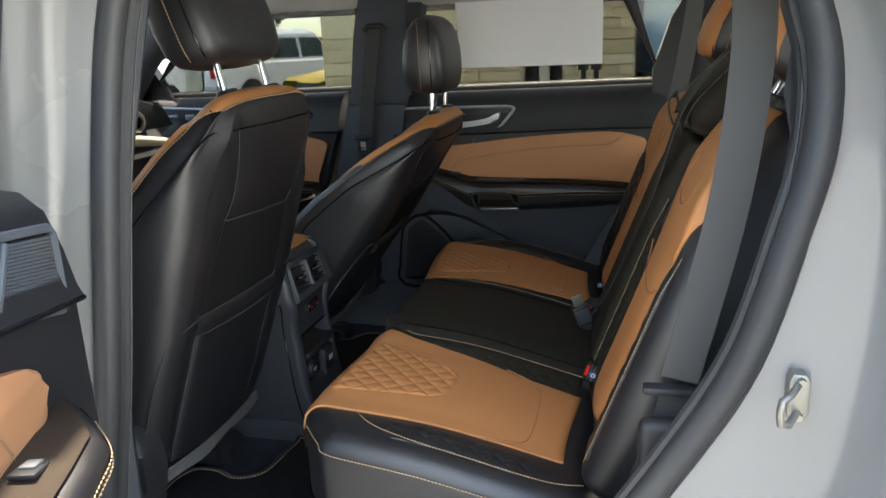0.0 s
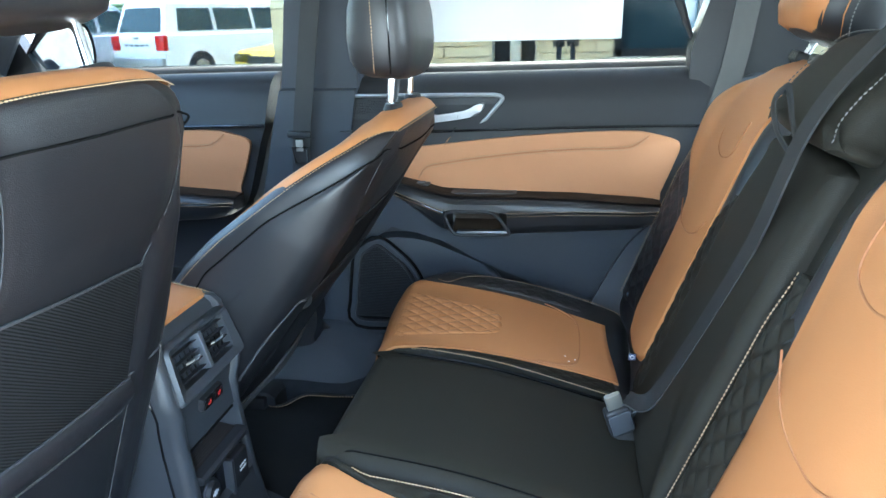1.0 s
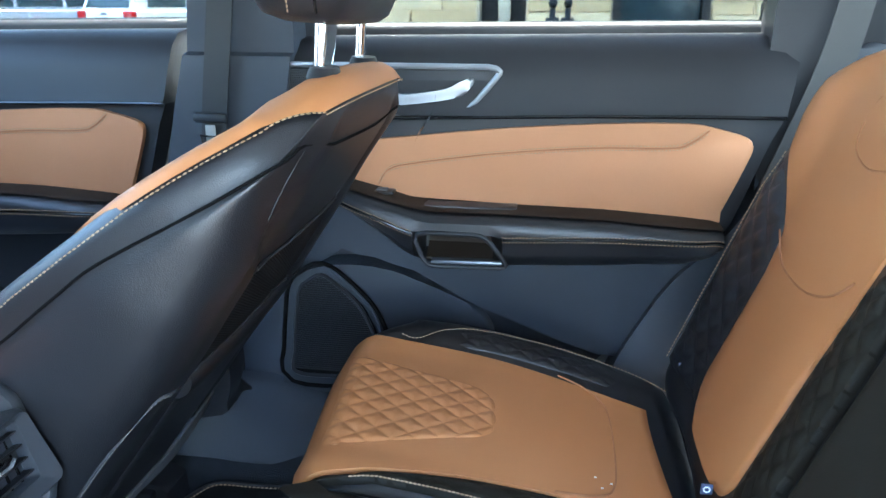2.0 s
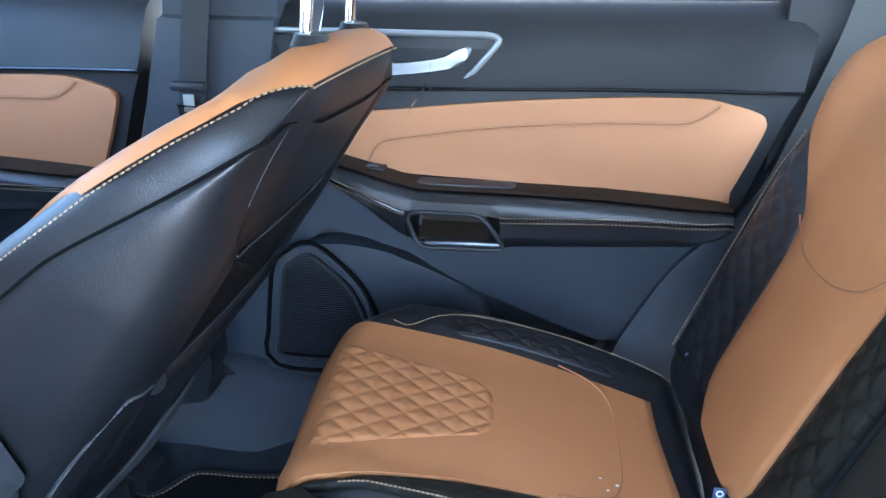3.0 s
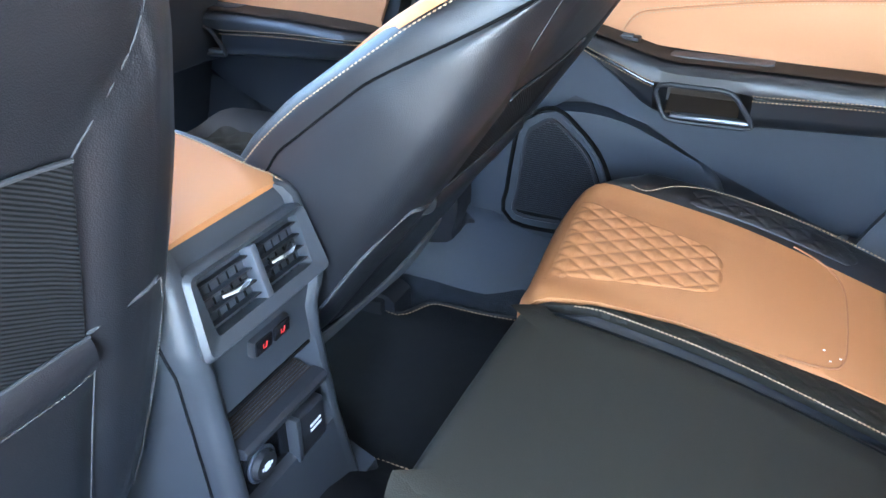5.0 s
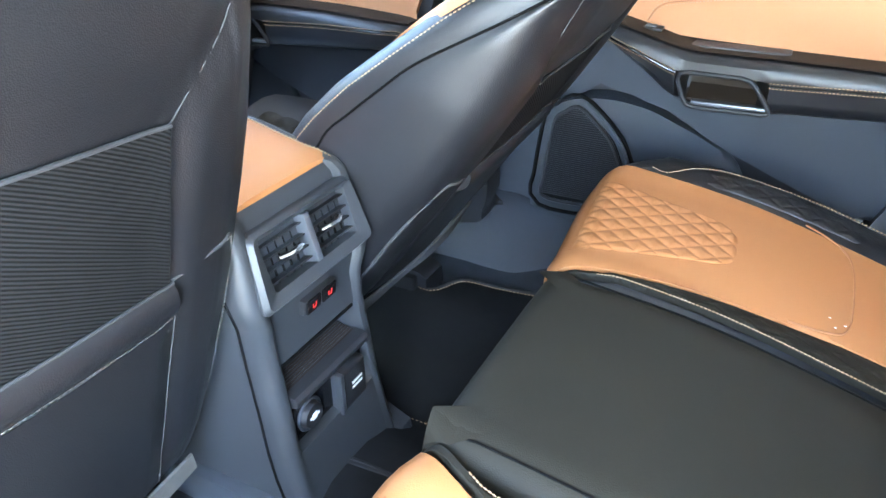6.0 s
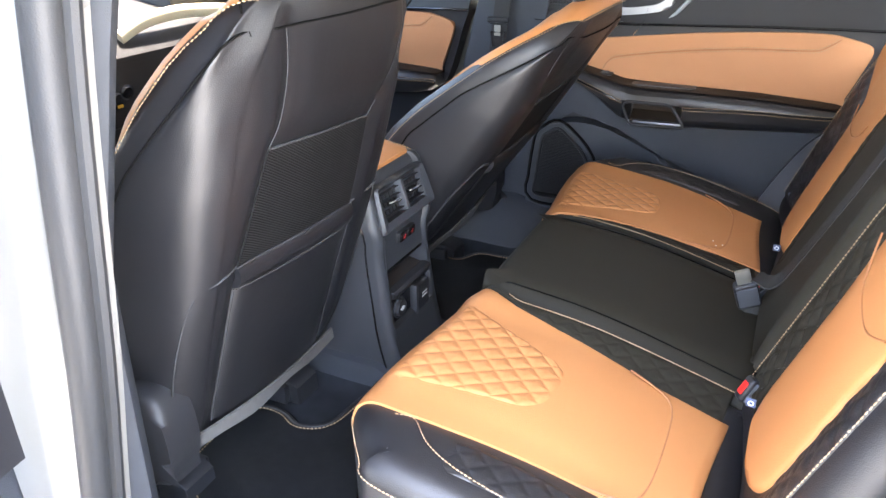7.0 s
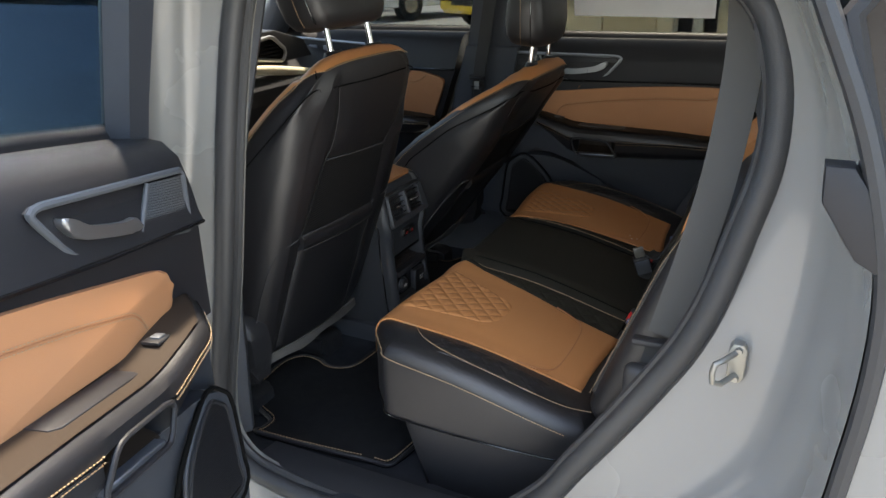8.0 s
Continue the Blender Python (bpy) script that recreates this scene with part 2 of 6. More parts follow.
def tube(pts, r, closed=False, n=7, flat=1.0, up=None):
    """A rod along a line; flat squeezes it along the direction up."""
    p = [Vector(q) for q in pts]
    bm = bmesh.new()
    rings = []
    k = len(p)
    side = None
    for i in range(k):
        d = (p[(i + 1) % k] - p[i - 1]) if closed else (p[min(i + 1, k - 1)] - p[max(i - 1, 0)])
        if d.length < 1e-9:
            d = Vector((0, 0, 1))
        d.normalize()
        if up is not None:
            b = Vector(up)
        elif side is None:
            b = Vector((0, 0, 1)) if abs(d.z) < 0.9 else Vector((1, 0, 0))
        else:
            b = side
        a = d.cross(b).normalized()
        b = a.cross(d).normalized()
        side = b
        rings.append([bm.verts.new(p[i] + r * (math.cos(2 * math.pi * j / n) * a + flat * math.sin(2 * math.pi * j / n) * b)) for j in range(n)])
    for i in range(k if closed else k - 1):
        u, v = rings[i], rings[(i + 1) % k]
        for j in range(n):
            bm.faces.new((u[j], u[(j + 1) % n], v[(j + 1) % n], v[j]))
    if not closed:
        bm.faces.new(rings[0][::-1])
        bm.faces.new(rings[-1])
    return bm


def loft(rings, cap0=True, cap1=True, closed=True):
    bm = bmesh.new()
    rows = [[bm.verts.new(q) for q in ring] for ring in rings]
    n = len(rows[0])
    for u, v in zip(rows, rows[1:]):
        for j in range(n if closed else n - 1):
            bm.faces.new((u[j], u[(j + 1) % n], v[(j + 1) % n], v[j]))
    if cap0 and closed:
        bm.faces.new(rows[0][::-1])
    if cap1 and closed:
        bm.faces.new(rows[-1])
    return bm


def sheet(fn, nu, nv, drop=None):
    """A surface fn(a, b), a and b from 0 to 1; drop(point) gives the lower rim of its turned-in edge."""
    bm = bmesh.new()
    g = [[bm.verts.new(fn(i / nu, j / nv)) for j in range(nv + 1)] for i in range(nu + 1)]
    for i in range(nu):
        for j in range(nv):
            bm.faces.new((g[i][j], g[i + 1][j], g[i + 1][j + 1], g[i][j + 1]))
    if drop:
        rim = [g[i][0] for i in range(nu + 1)] + [g[nu][j] for j in range(1, nv + 1)] + [g[i][nv] for i in range(nu - 1, -1, -1)] + [g[0][j] for j in range(nv - 1, 0, -1)]
        low = [bm.verts.new(Vector(v.co) + Vector(drop)) for v in rim]
        for i in range(len(rim)):
            k = (i + 1) % len(rim)
            bm.faces.new((rim[i], rim[k], low[k], low[i]))
    return bm


def walk_line(pts, step):
    """Points and directions every step metres along a line."""
    p = [Vector(q) for q in pts]
    out, need = [], 0.0
    for a, b in zip(p, p[1:]):
        d = b - a
        L = d.length
        if L < 1e-9:
            continue
        s = need
        while s < L:
            out.append((a + d * (s / L), d / L))
            s += step
        need = s - L
    return out


def stitches(pts, step=0.0055, length=0.0042, r=0.0007, lift=(0, 0, 0.001), slant=0.0):
    """A row of single thread stitches."""
    bm = bmesh.new()
    up = Vector(lift)
    for q, d in walk_line(pts, step):
        side = d.cross(up.normalized() if up.length else Vector((0, 0, 1))).normalized()
        e = (d + slant * side).normalized()
        h = up.normalized() if up.length else Vector((0, 0, 1))
        s = e.cross(h).normalized()
        h = s.cross(e)
        vs = []
        for k, w in ((-0.5, 0.35), (-0.2, 1), (0.2, 1), (0.5, 0.35)):
            c = q + up + e * (k * length)
            vs.append([bm.verts.new(c + s * r * w * a + h * r * w * b) for a, b in ((-1, -0.6), (1, -0.6), (0.7, 1), (-0.7, 1))])
        for u, v in zip(vs, vs[1:]):
            for j in range(4):
                bm.faces.new((u[j], u[(j + 1) % 4], v[(j + 1) % 4], v[j]))
        bm.faces.new(vs[0][::-1])
        bm.faces.new(vs[-1])
    return bm


def inset(poly, d):
    """A closed outline moved inwards by d (counter-clockwise)."""
    n = len(poly)
    out = []
    for i in range(n):
        a, b, c = Vector(poly[i - 1]), Vector(poly[i]), Vector(poly[(i + 1) % n])
        t = (c - a)
        t = t.normalized() if t.length > 1e-9 else Vector((1, 0))
        out.append((b.x - t.y * d, b.y + t.x * d))
    return out


def pillow(outline, top, low, r=0.04, seg=5, rings=6, taper=0.0):
    """A padded block: an outline (counter-clockwise), a height top(a, b), sides down to low and a rounded rim."""
    cx = sum(p[0] for p in outline) / len(outline)
    cy = sum(p[1] for p in outline) / len(outline)
    rows = [[(a, b, low) for a, b in inset(outline, taper)]]
    rows.append([(a, b, max(low + 0.002, top(a, b) - r)) for a, b in outline])
    for k in range(1, seg + 1):
        f = 0.5 * math.pi * k / seg
        rows.append([(a, b, top(a, b) - r * (1 - math.sin(f))) for a, b in inset(outline, r * (1 - math.cos(f)))])
    last = inset(outline, r)
    for k in range(1, rings):
        f = 1 - k / rings
        rows.append([(cx + (a - cx) * f, cy + (b - cy) * f, top(cx + (a - cx) * f, cy + (b - cy) * f)) for a, b in last])
    bm = loft(rows, True, False)
    c = bm.verts.new((cx, cy, top(cx, cy)))
    bm.verts.ensure_lookup_table()
    n = len(outline)
    ring = [bm.verts[(len(rows) - 1) * n + j] for j in range(n)]
    for j in range(n):
        bm.faces.new((ring[j], ring[(j + 1) % n], c))
    return bm


def diamond(a, b, depth):
    """Height of diamond quilting at (a, b) counted in diamonds."""
    p, q = (a + b) % 1.0, (a - b) % 1.0
    e = min(p, 1 - p, q, 1 - q)
    return depth * (min(e, 0.35) / 0.35) ** 0.5


def lerp(a, b, t):
    return a + (b - a) * t


def sstep(a, b, x):
    t = max(0.0, min(1.0, (x - a) / (b - a)))
    return t * t * (3 - 2 * t)


def knots(rows, x):
    """Straight interpolation in rows of (x, value), eased a little at the knots."""
    if x <= rows[0][0]:
        return rows[0][1]
    for (a, u), (b, v) in zip(rows, rows[1:]):
        if x <= b:
            return lerp(u, v, (x - a) / (b - a))
    return rows[-1][1]


def smooth_poly(poly, r):
    """Corners of an outline cut by r."""
    out = []
    n = len(poly)
    for i in range(n):
        a, b, c = Vector(poly[i - 1]), Vector(poly[i]), Vector(poly[(i + 1) % n])
        for o in (a, c):
            v = o - b
            out.append(tuple(b + v.normalized() * min(r, v.length * 0.4)))
    return out



# ---- the car body as the setting: near jamb, pillars, floor, roof, far side ----
OPENING = [(-0.311, 1.425), (-0.359, 1.23), (-0.417, 0.903), (-0.476, 0.60), (-0.45, 0.49), (-0.34, 0.452), (-0.12, 0.44), (0.06, 0.475), (0.208, 0.605), (0.277, 0.711), (0.372, 0.868), (0.438, 0.999), (0.478, 1.151), (0.498, 1.258), (0.488, 1.368), (0.44, 1.45), (0.30, 1.51), (0.05, 1.535), (-0.16, 1.52), (-0.265, 1.49)]
OUTER = [(-0.41, 1.46), (-0.455, 1.22), (-0.515, 0.98), (-0.56, 0.62), (-0.555, 0.46), (-0.49, 0.34), (-0.12, 0.31), (0.18, 0.34), (0.37, 0.50), (0.47, 0.62), (0.60, 0.78), (0.628, 0.95), (0.629, 1.129), (0.599, 1.265), (0.548, 1.39), (0.47, 1.52), (0.33, 1.59), (0.05, 1.61), (-0.2, 1.60), (-0.35, 1.56)]
opening = curve2(OPENING, 5)
outer = curve2(OUTER, 5)


def jamb_ring(f, y):
    return [(lerp(a[0], b[0], f), y, lerp(a[1], b[1], f)) for a, b in zip(opening, outer)]


JAMB = [(0.0, -0.765), (0.0, -0.80), (0.05, -0.806), (0.30, -0.818), (0.40, -0.824), (0.55, -0.830), (0.66, -0.838), (0.74, -0.856), (0.80, -0.876), (0.88, -0.888), (0.93, -0.905), (0.97, -0.94), (1.0, -0.958)]
jamb = thing("door_frame", "white painted door frame of the rear door opening", "door frame", kind="structure")
part("jamb", loft([jamb_ring(f, y) for f, y in JAMB], False, False), PAINT, jamb, smooth=60)
seal_line = [(a, -0.806, b) for a, b in inset(opening, -0.012)]
part("seal", tube(seal_line, 0.019, True, 10), RUBBER, jamb, "dark grey rubber door seal")
part("seal_lip", tube([(a, -0.788, b) for a, b in inset(opening, 0.004)], 0.009, True, 8), RUBBER, jamb, "dark grey rubber seal lip")
part("seal_flange", tube([(a, -0.809, b) for a, b in inset(opening, -0.030)], 0.004, True, 6), RUBBER, jamb, "thin black seal flange")
# rear edge: black weatherstrip
edge_line = [Vector((a + 0.012, -0.965, b)) for a, b in outer[50:81]]
part("weatherstrip", tube(edge_line, 0.011, False, 8), RUBBER, jamb, "black rubber weatherstrip along the body edge")
part("corner_trim", prism([(0.560, 1.285), (0.588, 1.285), (0.632, 1.225), (0.640, 1.165), (0.603, 1.185), (0.563, 1.245)], -0.972, -0.94, r=0.004), PLASTIC_DARK, jamb, "black plastic corner trim at the window line")
# latch striker
striker = thing("door_striker", "bright steel door latch striker bolted to the white jamb", "striker")
SX, SZ = 0.503, 0.966
part("base_plate", prism([(SX + dx, SZ + dz) for dx, dz in ((-0.006, -0.030), (0.008, -0.030), (0.013, -0.021), (0.013, 0.021), (0.008, 0.029), (-0.006, 0.029), (-0.010, 0.021), (-0.010, -0.021))], -0.838, -0.820, r=0.003), STEEL, striker)
part("loop", tube([(SX + 0.004, -0.830, SZ + 0.018), (SX - 0.014, -0.868, SZ + 0.018), (SX - 0.024, -0.876, SZ + 0.014), (SX - 0.026, -0.877, SZ), (SX - 0.024, -0.876, SZ - 0.014), (SX - 0.014, -0.868, SZ - 0.018), (SX + 0.004, -0.830, SZ - 0.018)], 0.0042, n=10), STEEL, striker)
for dz in (-0.022, 0.021):
    bolt = bmesh.new()
    bmesh.ops.create_cone(bolt, cap_ends=True, segments=6, radius1=0.0055, radius2=0.0045, depth=0.006, matrix=Matrix.Translation((SX + 0.002, -0.841, SZ + dz)) @ Matrix.Rotation(radians(90), 4, "X"))
    part("bolt", bolt, STEEL, striker)

# outside of the near rear quarter, sill and front door side
quarter = thing("quarter_panel", "white painted rear quarter panel with a tinted side window", "body panel", kind="structure")
QUARTER = [(0.637, 0.80), (0.650, 0.95), (0.652, 1.13), (0.626, 1.215), (2.1, 1.27), (2.2, 0.62), (1.62, 0.40), (1.55, 0.62), (1.36, 0.78), (1.12, 0.83), (0.88, 0.76), (0.76, 0.6), (0.66, 0.44), (0.42, 0.40), (0.50, 0.60)]
part("panel", prism(QUARTER, -0.966, -0.93, r=0.006), PAINT, quarter)
part("window_glass", prism([(0.636, 1.225), (0.592, 1.31), (0.556, 1.43), (0.61, 1.50), (1.3, 1.46), (1.75, 1.28)], -0.952, -0.944), GLOSS, quarter, "dark tinted quarter window glass")
part("window_frame", tube([(0.632, -0.958, 1.225), (0.595, -0.958, 1.315), (0.56, -0.955, 1.43), (0.61, -0.94, 1.51)], 0.012), PLASTIC_DARK, quarter, "black window frame")
solid("roof_rail", loft([[(x, -0.93, 1.50), (x, -0.80, 1.52), (x, -0.62, 1.62), (x, -0.70, 1.66), (x, -0.86, 1.62)] for x in (-1.2, 0.6, 2.1)]), PAINT, "white painted roof rail above the doors", "body panel")
solid("front_body_side", prism([(-0.56, 0.34), (-0.56, 1.085), (-1.75, 1.05), (-1.85, 0.92), (-1.8, 0.34)], -0.962, -0.86, r=0.01), PAINT, "white painted front door skin", "body panel")
solid("near_front_pillar", tube([(-0.545, -0.735, 0.5), (-0.525, -0.735, 0.98), (-0.46, -0.72, 1.25), (-0.39, -0.68, 1.58)], 0.072, flat=0.5, up=(0, 1, 0), n=12), PLASTIC, "charcoal plastic door pillar trim", "pillar trim")
# floor pan, sills and tunnel
floor_pts = lambda x, y: 0.392 + 0.05 * sstep(0.16, 0.06, abs(y)) * sstep(-0.05, -0.35, x) + 0.06 * sstep(0.60, 0.76, abs(y)) + 0.006 * noise.noise(Vector((x * 9, y * 9, 0)))
solid("floor", sheet(lambda a, b: (lerp(-1.9, 0.6, a), lerp(-0.80, 0.86, b), floor_pts(lerp(-1.9, 0.6, a), lerp(-0.80, 0.86, b))), 60, 60), CARPET, "dark grey carpeted car floor", "floor")
solid("near_sill", loft([[(x, -0.79, 0.30), (x, -0.79, 0.452), (x, -0.755, 0.462), (x, -0.70, 0.455), (x, -0.66, 0.40), (x, -0.66, 0.30)] for x in (-0.44, -0.1, 0.14, 0.2)]), PLASTIC_DARK, "black plastic door sill trim", "sill")
solid("far_sill", loft([[(x, 0.90, 0.30), (x, 0.90, 0.50), (x, 0.82, 0.51 + h), (x, 0.74, 0.49 + h), (x, 0.66, 0.40 + 0.6 * h), (x, 0.66, 0.30)] for x, h in ((-1.8, 0.0), (-0.75, 0.0), (-0.6, 0.03), (-0.5, 0.03), (-0.38, 0.0), (-0.2, 0.0), (0.3, 0.0))]), PLASTIC, "charcoal plastic door sill trim", "sill")
# roof and headliner, front and rear closures
roof = lambda a, b, dz: (lerp(-1.16, 2.0, a), lerp(-0.66, 0.66, b), 1.60 + dz + 0.07 * (1 - (2 * b - 1) ** 2) * (1 - 0.5 * (2 * a - 1) ** 2))
solid("roof", sheet(lambda a, b: roof(a, b, 0.05), 10, 10, drop=(0, 0, -0.02)), PAINT, "white painted car roof", "roof")
solid("ceiling", sheet(lambda a, b: roof(a, b, 0.0), 10, 10, drop=(0, 0, 0.015)), HEADLINER, "pale grey cloth headliner", "ceiling")
solid("far_roof_rail", loft([[(x, 0.93, 1.48), (x, 0.80, 1.50), (x, 0.62, 1.60), (x, 0.70, 1.66), (x, 0.88, 1.60)] for x in (-1.35, 0.6, 2.1)]), HEADLINER, "grey headliner edge above the far doors", "roof rail")
solid("tailgate", box(1.95, -0.86, 0.3, 2.05, 0.86, 1.10, 0.02), PLASTIC_DARK, "black plastic lined tailgate", "tailgate")
solid("cargo_side_near", box(0.66, -0.90, 0.45, 1.95, -0.80, 1.2, 0.02), PLASTIC_DARK, "black plastic cargo side lining", "cargo lining")
solid("cargo_side_far", box(0.66, 0.82, 0.45, 1.95, 0.92, 1.2, 0.02), PLASTIC_DARK, "black plastic cargo side lining", "cargo lining")
solid("cargo_floor", box(0.50, -0.82, 0.66, 1.95, 0.82, 0.70, 0.01), CARPET, "dark carpeted cargo floor", "floor")
solid("cargo_cover", box(0.66, -0.78, 1.06, 1.5, 0.78, 1.075, 0.004), PLASTIC_DARK, "black roller cargo cover", "cargo cover")
# far pillars
solid("far_door_pillar", loft([[(x0, y, z), (x1, y, z), (x1, y + 0.10, z), (x0, y + 0.10, z)] for z, x0, x1, y in ((0.45, -0.72, -0.455, 0.80), (0.80, -0.69, -0.452, 0.795), (0.92, -0.685, -0.45, 0.795), (1.08, -0.645, -0.43, 0.795), (1.172, -0.622, -0.415, 0.80), (1.178, -0.618, -0.412, 0.812), (1.42, -0.58, -0.40, 0.79), (1.62, -0.50, -0.36, 0.70))]), PLASTIC, "charcoal plastic trim of the far door pillar", "pillar trim", smooth=30)
solid("far_rear_pillar", loft([[(x0, 0.83, z), (x1, 0.79, z), (x1 + 0.02, 0.93, z), (x0, 0.93, z)] for z, x0, x1 in ((0.95, 0.41, 0.62), (1.18, 0.405, 0.62), (1.26, 0.405, 0.66), (1.42, 0.455, 0.76), (1.60, 0.56, 0.9))]), PLASTIC_DARK, "black plastic trim of the far rear pillar", "pillar trim", smooth=30)
solid("far_windshield_pillar", tube([(-1.62, 0.86, 1.14), (-1.42, 0.80, 1.36), (-1.12, 0.68, 1.58)], 0.068, n=10), PLASTIC, "dark windshield pillar trim", "pillar trim")
solid("near_windshield_pillar", tube([(-1.62, -0.86, 1.14), (-1.42, -0.80, 1.36), (-1.12, -0.68, 1.58)], 0.055, n=10), PLASTIC, "dark windshield pillar trim", "pillar trim")
wind = solid("window_windshield", sheet(lambda a, b: (lerp(-1.80, -1.17, a), lerp(-0.78, 0.78, b) * lerp(1.05, 0.84, a), lerp(1.12, 1.60, a)), 6, 6), GLASS, "windshield glass, darkened to hold down the bright outside", "window")
solid("far_wheelhouse_trim", prism(curve2([(0.16, 0.45), (0.19, 0.60), (0.235, 0.70), (0.285, 0.785), (0.345, 0.85), (0.40, 0.93), (0.47, 1.10), (0.50, 1.18), (0.60, 1.18), (0.62, 0.8), (0.6, 0.45)], 4), 0.800, 0.90, r=0.012, seg=3), PLASTIC, "charcoal plastic wheelhouse trim beside the far seat", "wheelhouse trim")
solid("near_wheelhouse_trim", prism(curve2([(0.24, 0.45), (0.24, 0.60), (0.30, 0.70), (0.36, 0.80), (0.42, 0.93), (0.47, 1.10), (0.49, 1.30), (0.47, 1.46), (0.70, 1.46), (0.66, 0.8), (0.6, 0.45)], 4), -0.755, -0.80, r=0.012, seg=3), PLASTIC_DARK, "black plastic pillar and wheelhouse trim", "pillar trim")
qg = solid("window_far_quarter", prism([(0.66, 1.2), (0.76, 1.42), (1.5, 1.42), (1.85, 1.2)], 0.91, 0.914), TINT, "tinted far quarter window glass", "window")
qg.visible_shadow = False
rg = solid("window_rear", sheet(lambda a, b: (lerp(2.0, 1.75, b), lerp(-0.7, 0.7, a), lerp(1.08, 1.6, b)), 4, 4), TINT, "tinted tailgate glass", "window")
rg.visible_shadow = False
wind.visible_shadow = False
# dashboard
dash = thing("dashboard", "black dashboard with a silver-framed air vent", "dashboard")
part("body", loft([[(-1.70, y, 0.95), (-1.70, y, 1.13), (-1.45, y, 1.17), (-1.22, y, 1.13), (-1.16, y, 1.06), (-1.17, y, 0.95), (-1.24, y, 0.80), (-1.30, y, 0.60)] for y in (-0.82, -0.4, 0, 0.4, 0.82)]), PLASTIC_DARK, dash)
VENT = [(0.300, 1.215), (0.414, 1.226), (0.492, 1.170), (0.470, 1.132), (0.308, 1.155)]
# flat plate in near-black, painted as the vent's shaded depth
part("vent_recess", prism(VENT, -1.225, -1.26, "x"), HOLLOW, dash, "vent opening painted near-black for its inner shade")
part("vent_frame", tube([(-1.222, y, z) for y, z in smooth_poly(VENT, 0.012)], 0.007, True, 8), SATIN, dash, "satin silver vent frame")
for k in range(4):
    part("vane", box(-1.24, 0.318, 1.160 + 0.013 * k - 0.004, -1.222, 0.462 - 0.012 * abs(k - 1), 1.166 + 0.013 * k - 0.004), GLOSS, dash, "black vent vane")
part("vent_hood", prism([(0.20, 1.10), (0.20, 1.225), (0.30, 1.245), (0.45, 1.245), (0.62, 1.20), (0.70, 1.10)], -1.232, -1.45, "x", 0.01), PLASTIC_DARK, dash, "black dashboard hood round the vent")
CREAM_LINE = [(-0.02, 1.098), (0.06, 1.124), (0.16, 1.132), (0.26, 1.126), (0.40, 1.108), (0.60, 1.075), (0.80, 1.05)]
part("cream_trim", tube([(-1.185, q.x, q.y) for q in smooth_line([(y, z, 0) for y, z in CREAM_LINE], 6)], 0.017, n=10, flat=0.6, up=(1, 0, 0)), CREAM, dash, "cream dashboard trim strip")
part("glovebox", prism([(0.10, 0.80), (0.10, 1.06), (0.78, 1.02), (0.78, 0.80)], -1.165, -1.25, "x", 0.012), PLASTIC_DARK, dash, "black glovebox lid")
part("display", prism([(-0.20, 1.03), (-0.062, 1.03), (-0.052, 1.20), (-0.20, 1.20)], -1.178, -1.20, "x", 0.003), DISPLAY, dash, "bright white display screen")
part("display_frame", join(*[tube([(-1.18, a, b), (-1.18, c, d)], 0.007) for a, b, c, d in ((-0.058, 1.028, -0.046, 1.205), (-0.205, 1.026, -0.055, 1.026), (-0.205, 1.205, -0.045, 1.205))]), GREY_BEZEL, dash, "grey display frame")
part("control_panel", prism([(-0.22, 0.90), (-0.03, 0.90), (-0.03, 1.02), (-0.22, 1.02)], -1.172, -1.22, "x", 0.006), PLASTIC_DARK, dash, "black control panel under the display")
for y in (-0.062, -0.135):
    part("knob", tube([(-1.172, y, 0.990), (-1.145, y, 0.986)], 0.019, n=20), CHROME, dash, "chrome-ringed knob")
    part("knob_face", tube([(-1.146, y, 0.986), (-1.142, y, 0.985)], 0.013, n=20), GLOSS, dash, "black knob face")
part("knob_bar", box(-1.175, -0.13, 0.978, -1.162, -0.065, 0.986, 0.002), SATIN, dash, "silver bar between the knobs")
part("button_row", box(-1.175, -0.125, 0.947, -1.167, -0.060, 0.958, 0.002), GLOSS, dash, "black button row")
part("button_mark", box(-1.168, -0.078, 0.949, -1.1655, -0.062, 0.956), AMBER, dash, "amber button mark")
part("instrument_screen", box(-1.24, -0.50, 1.10, -1.20, -0.26, 1.21, 0.01), GLOSS, dash, "gloss black instrument screen")
# far side mirror, outside the far front door
mir = thing("side_mirror", "black door mirror with bright mirror glass", "side mirror")
MM = Matrix.Translation((-1.45, 1.06, 1.276)) @ Matrix.Rotation(radians(-20), 4, "Z")
oval = curve2([(-0.115, -0.03), (-0.105, 0.055), (-0.05, 0.078), (0.06, 0.08), (0.105, 0.06), (0.118, 0.0), (0.105, -0.06), (0.05, -0.078), (-0.06, -0.075), (-0.10, -0.06)], 4)
part("housing", move(loft([[(x, y * k, z * k) for y, z in oval] for x, k in ((0.0, 1.06), (0.012, 1.10), (-0.02, 1.14), (-0.07, 1.08), (-0.11, 0.8), (-0.13, 0.4))]), MM), PLASTIC_DARK, mir, "black mirror housing", smooth=60)
part("mirror_glass", move(prism(oval, 0.015, 0.010, "x"), MM), MIRROR, mir, "mirror glass reflecting the lot", smooth=0)
part("foot", tube([(-1.47, 0.92, 1.19), (-1.47, 0.99, 1.20), (-1.46, 1.04, 1.23)], 0.035, n=10), PLASTIC_DARK, mir, "black mirror foot")
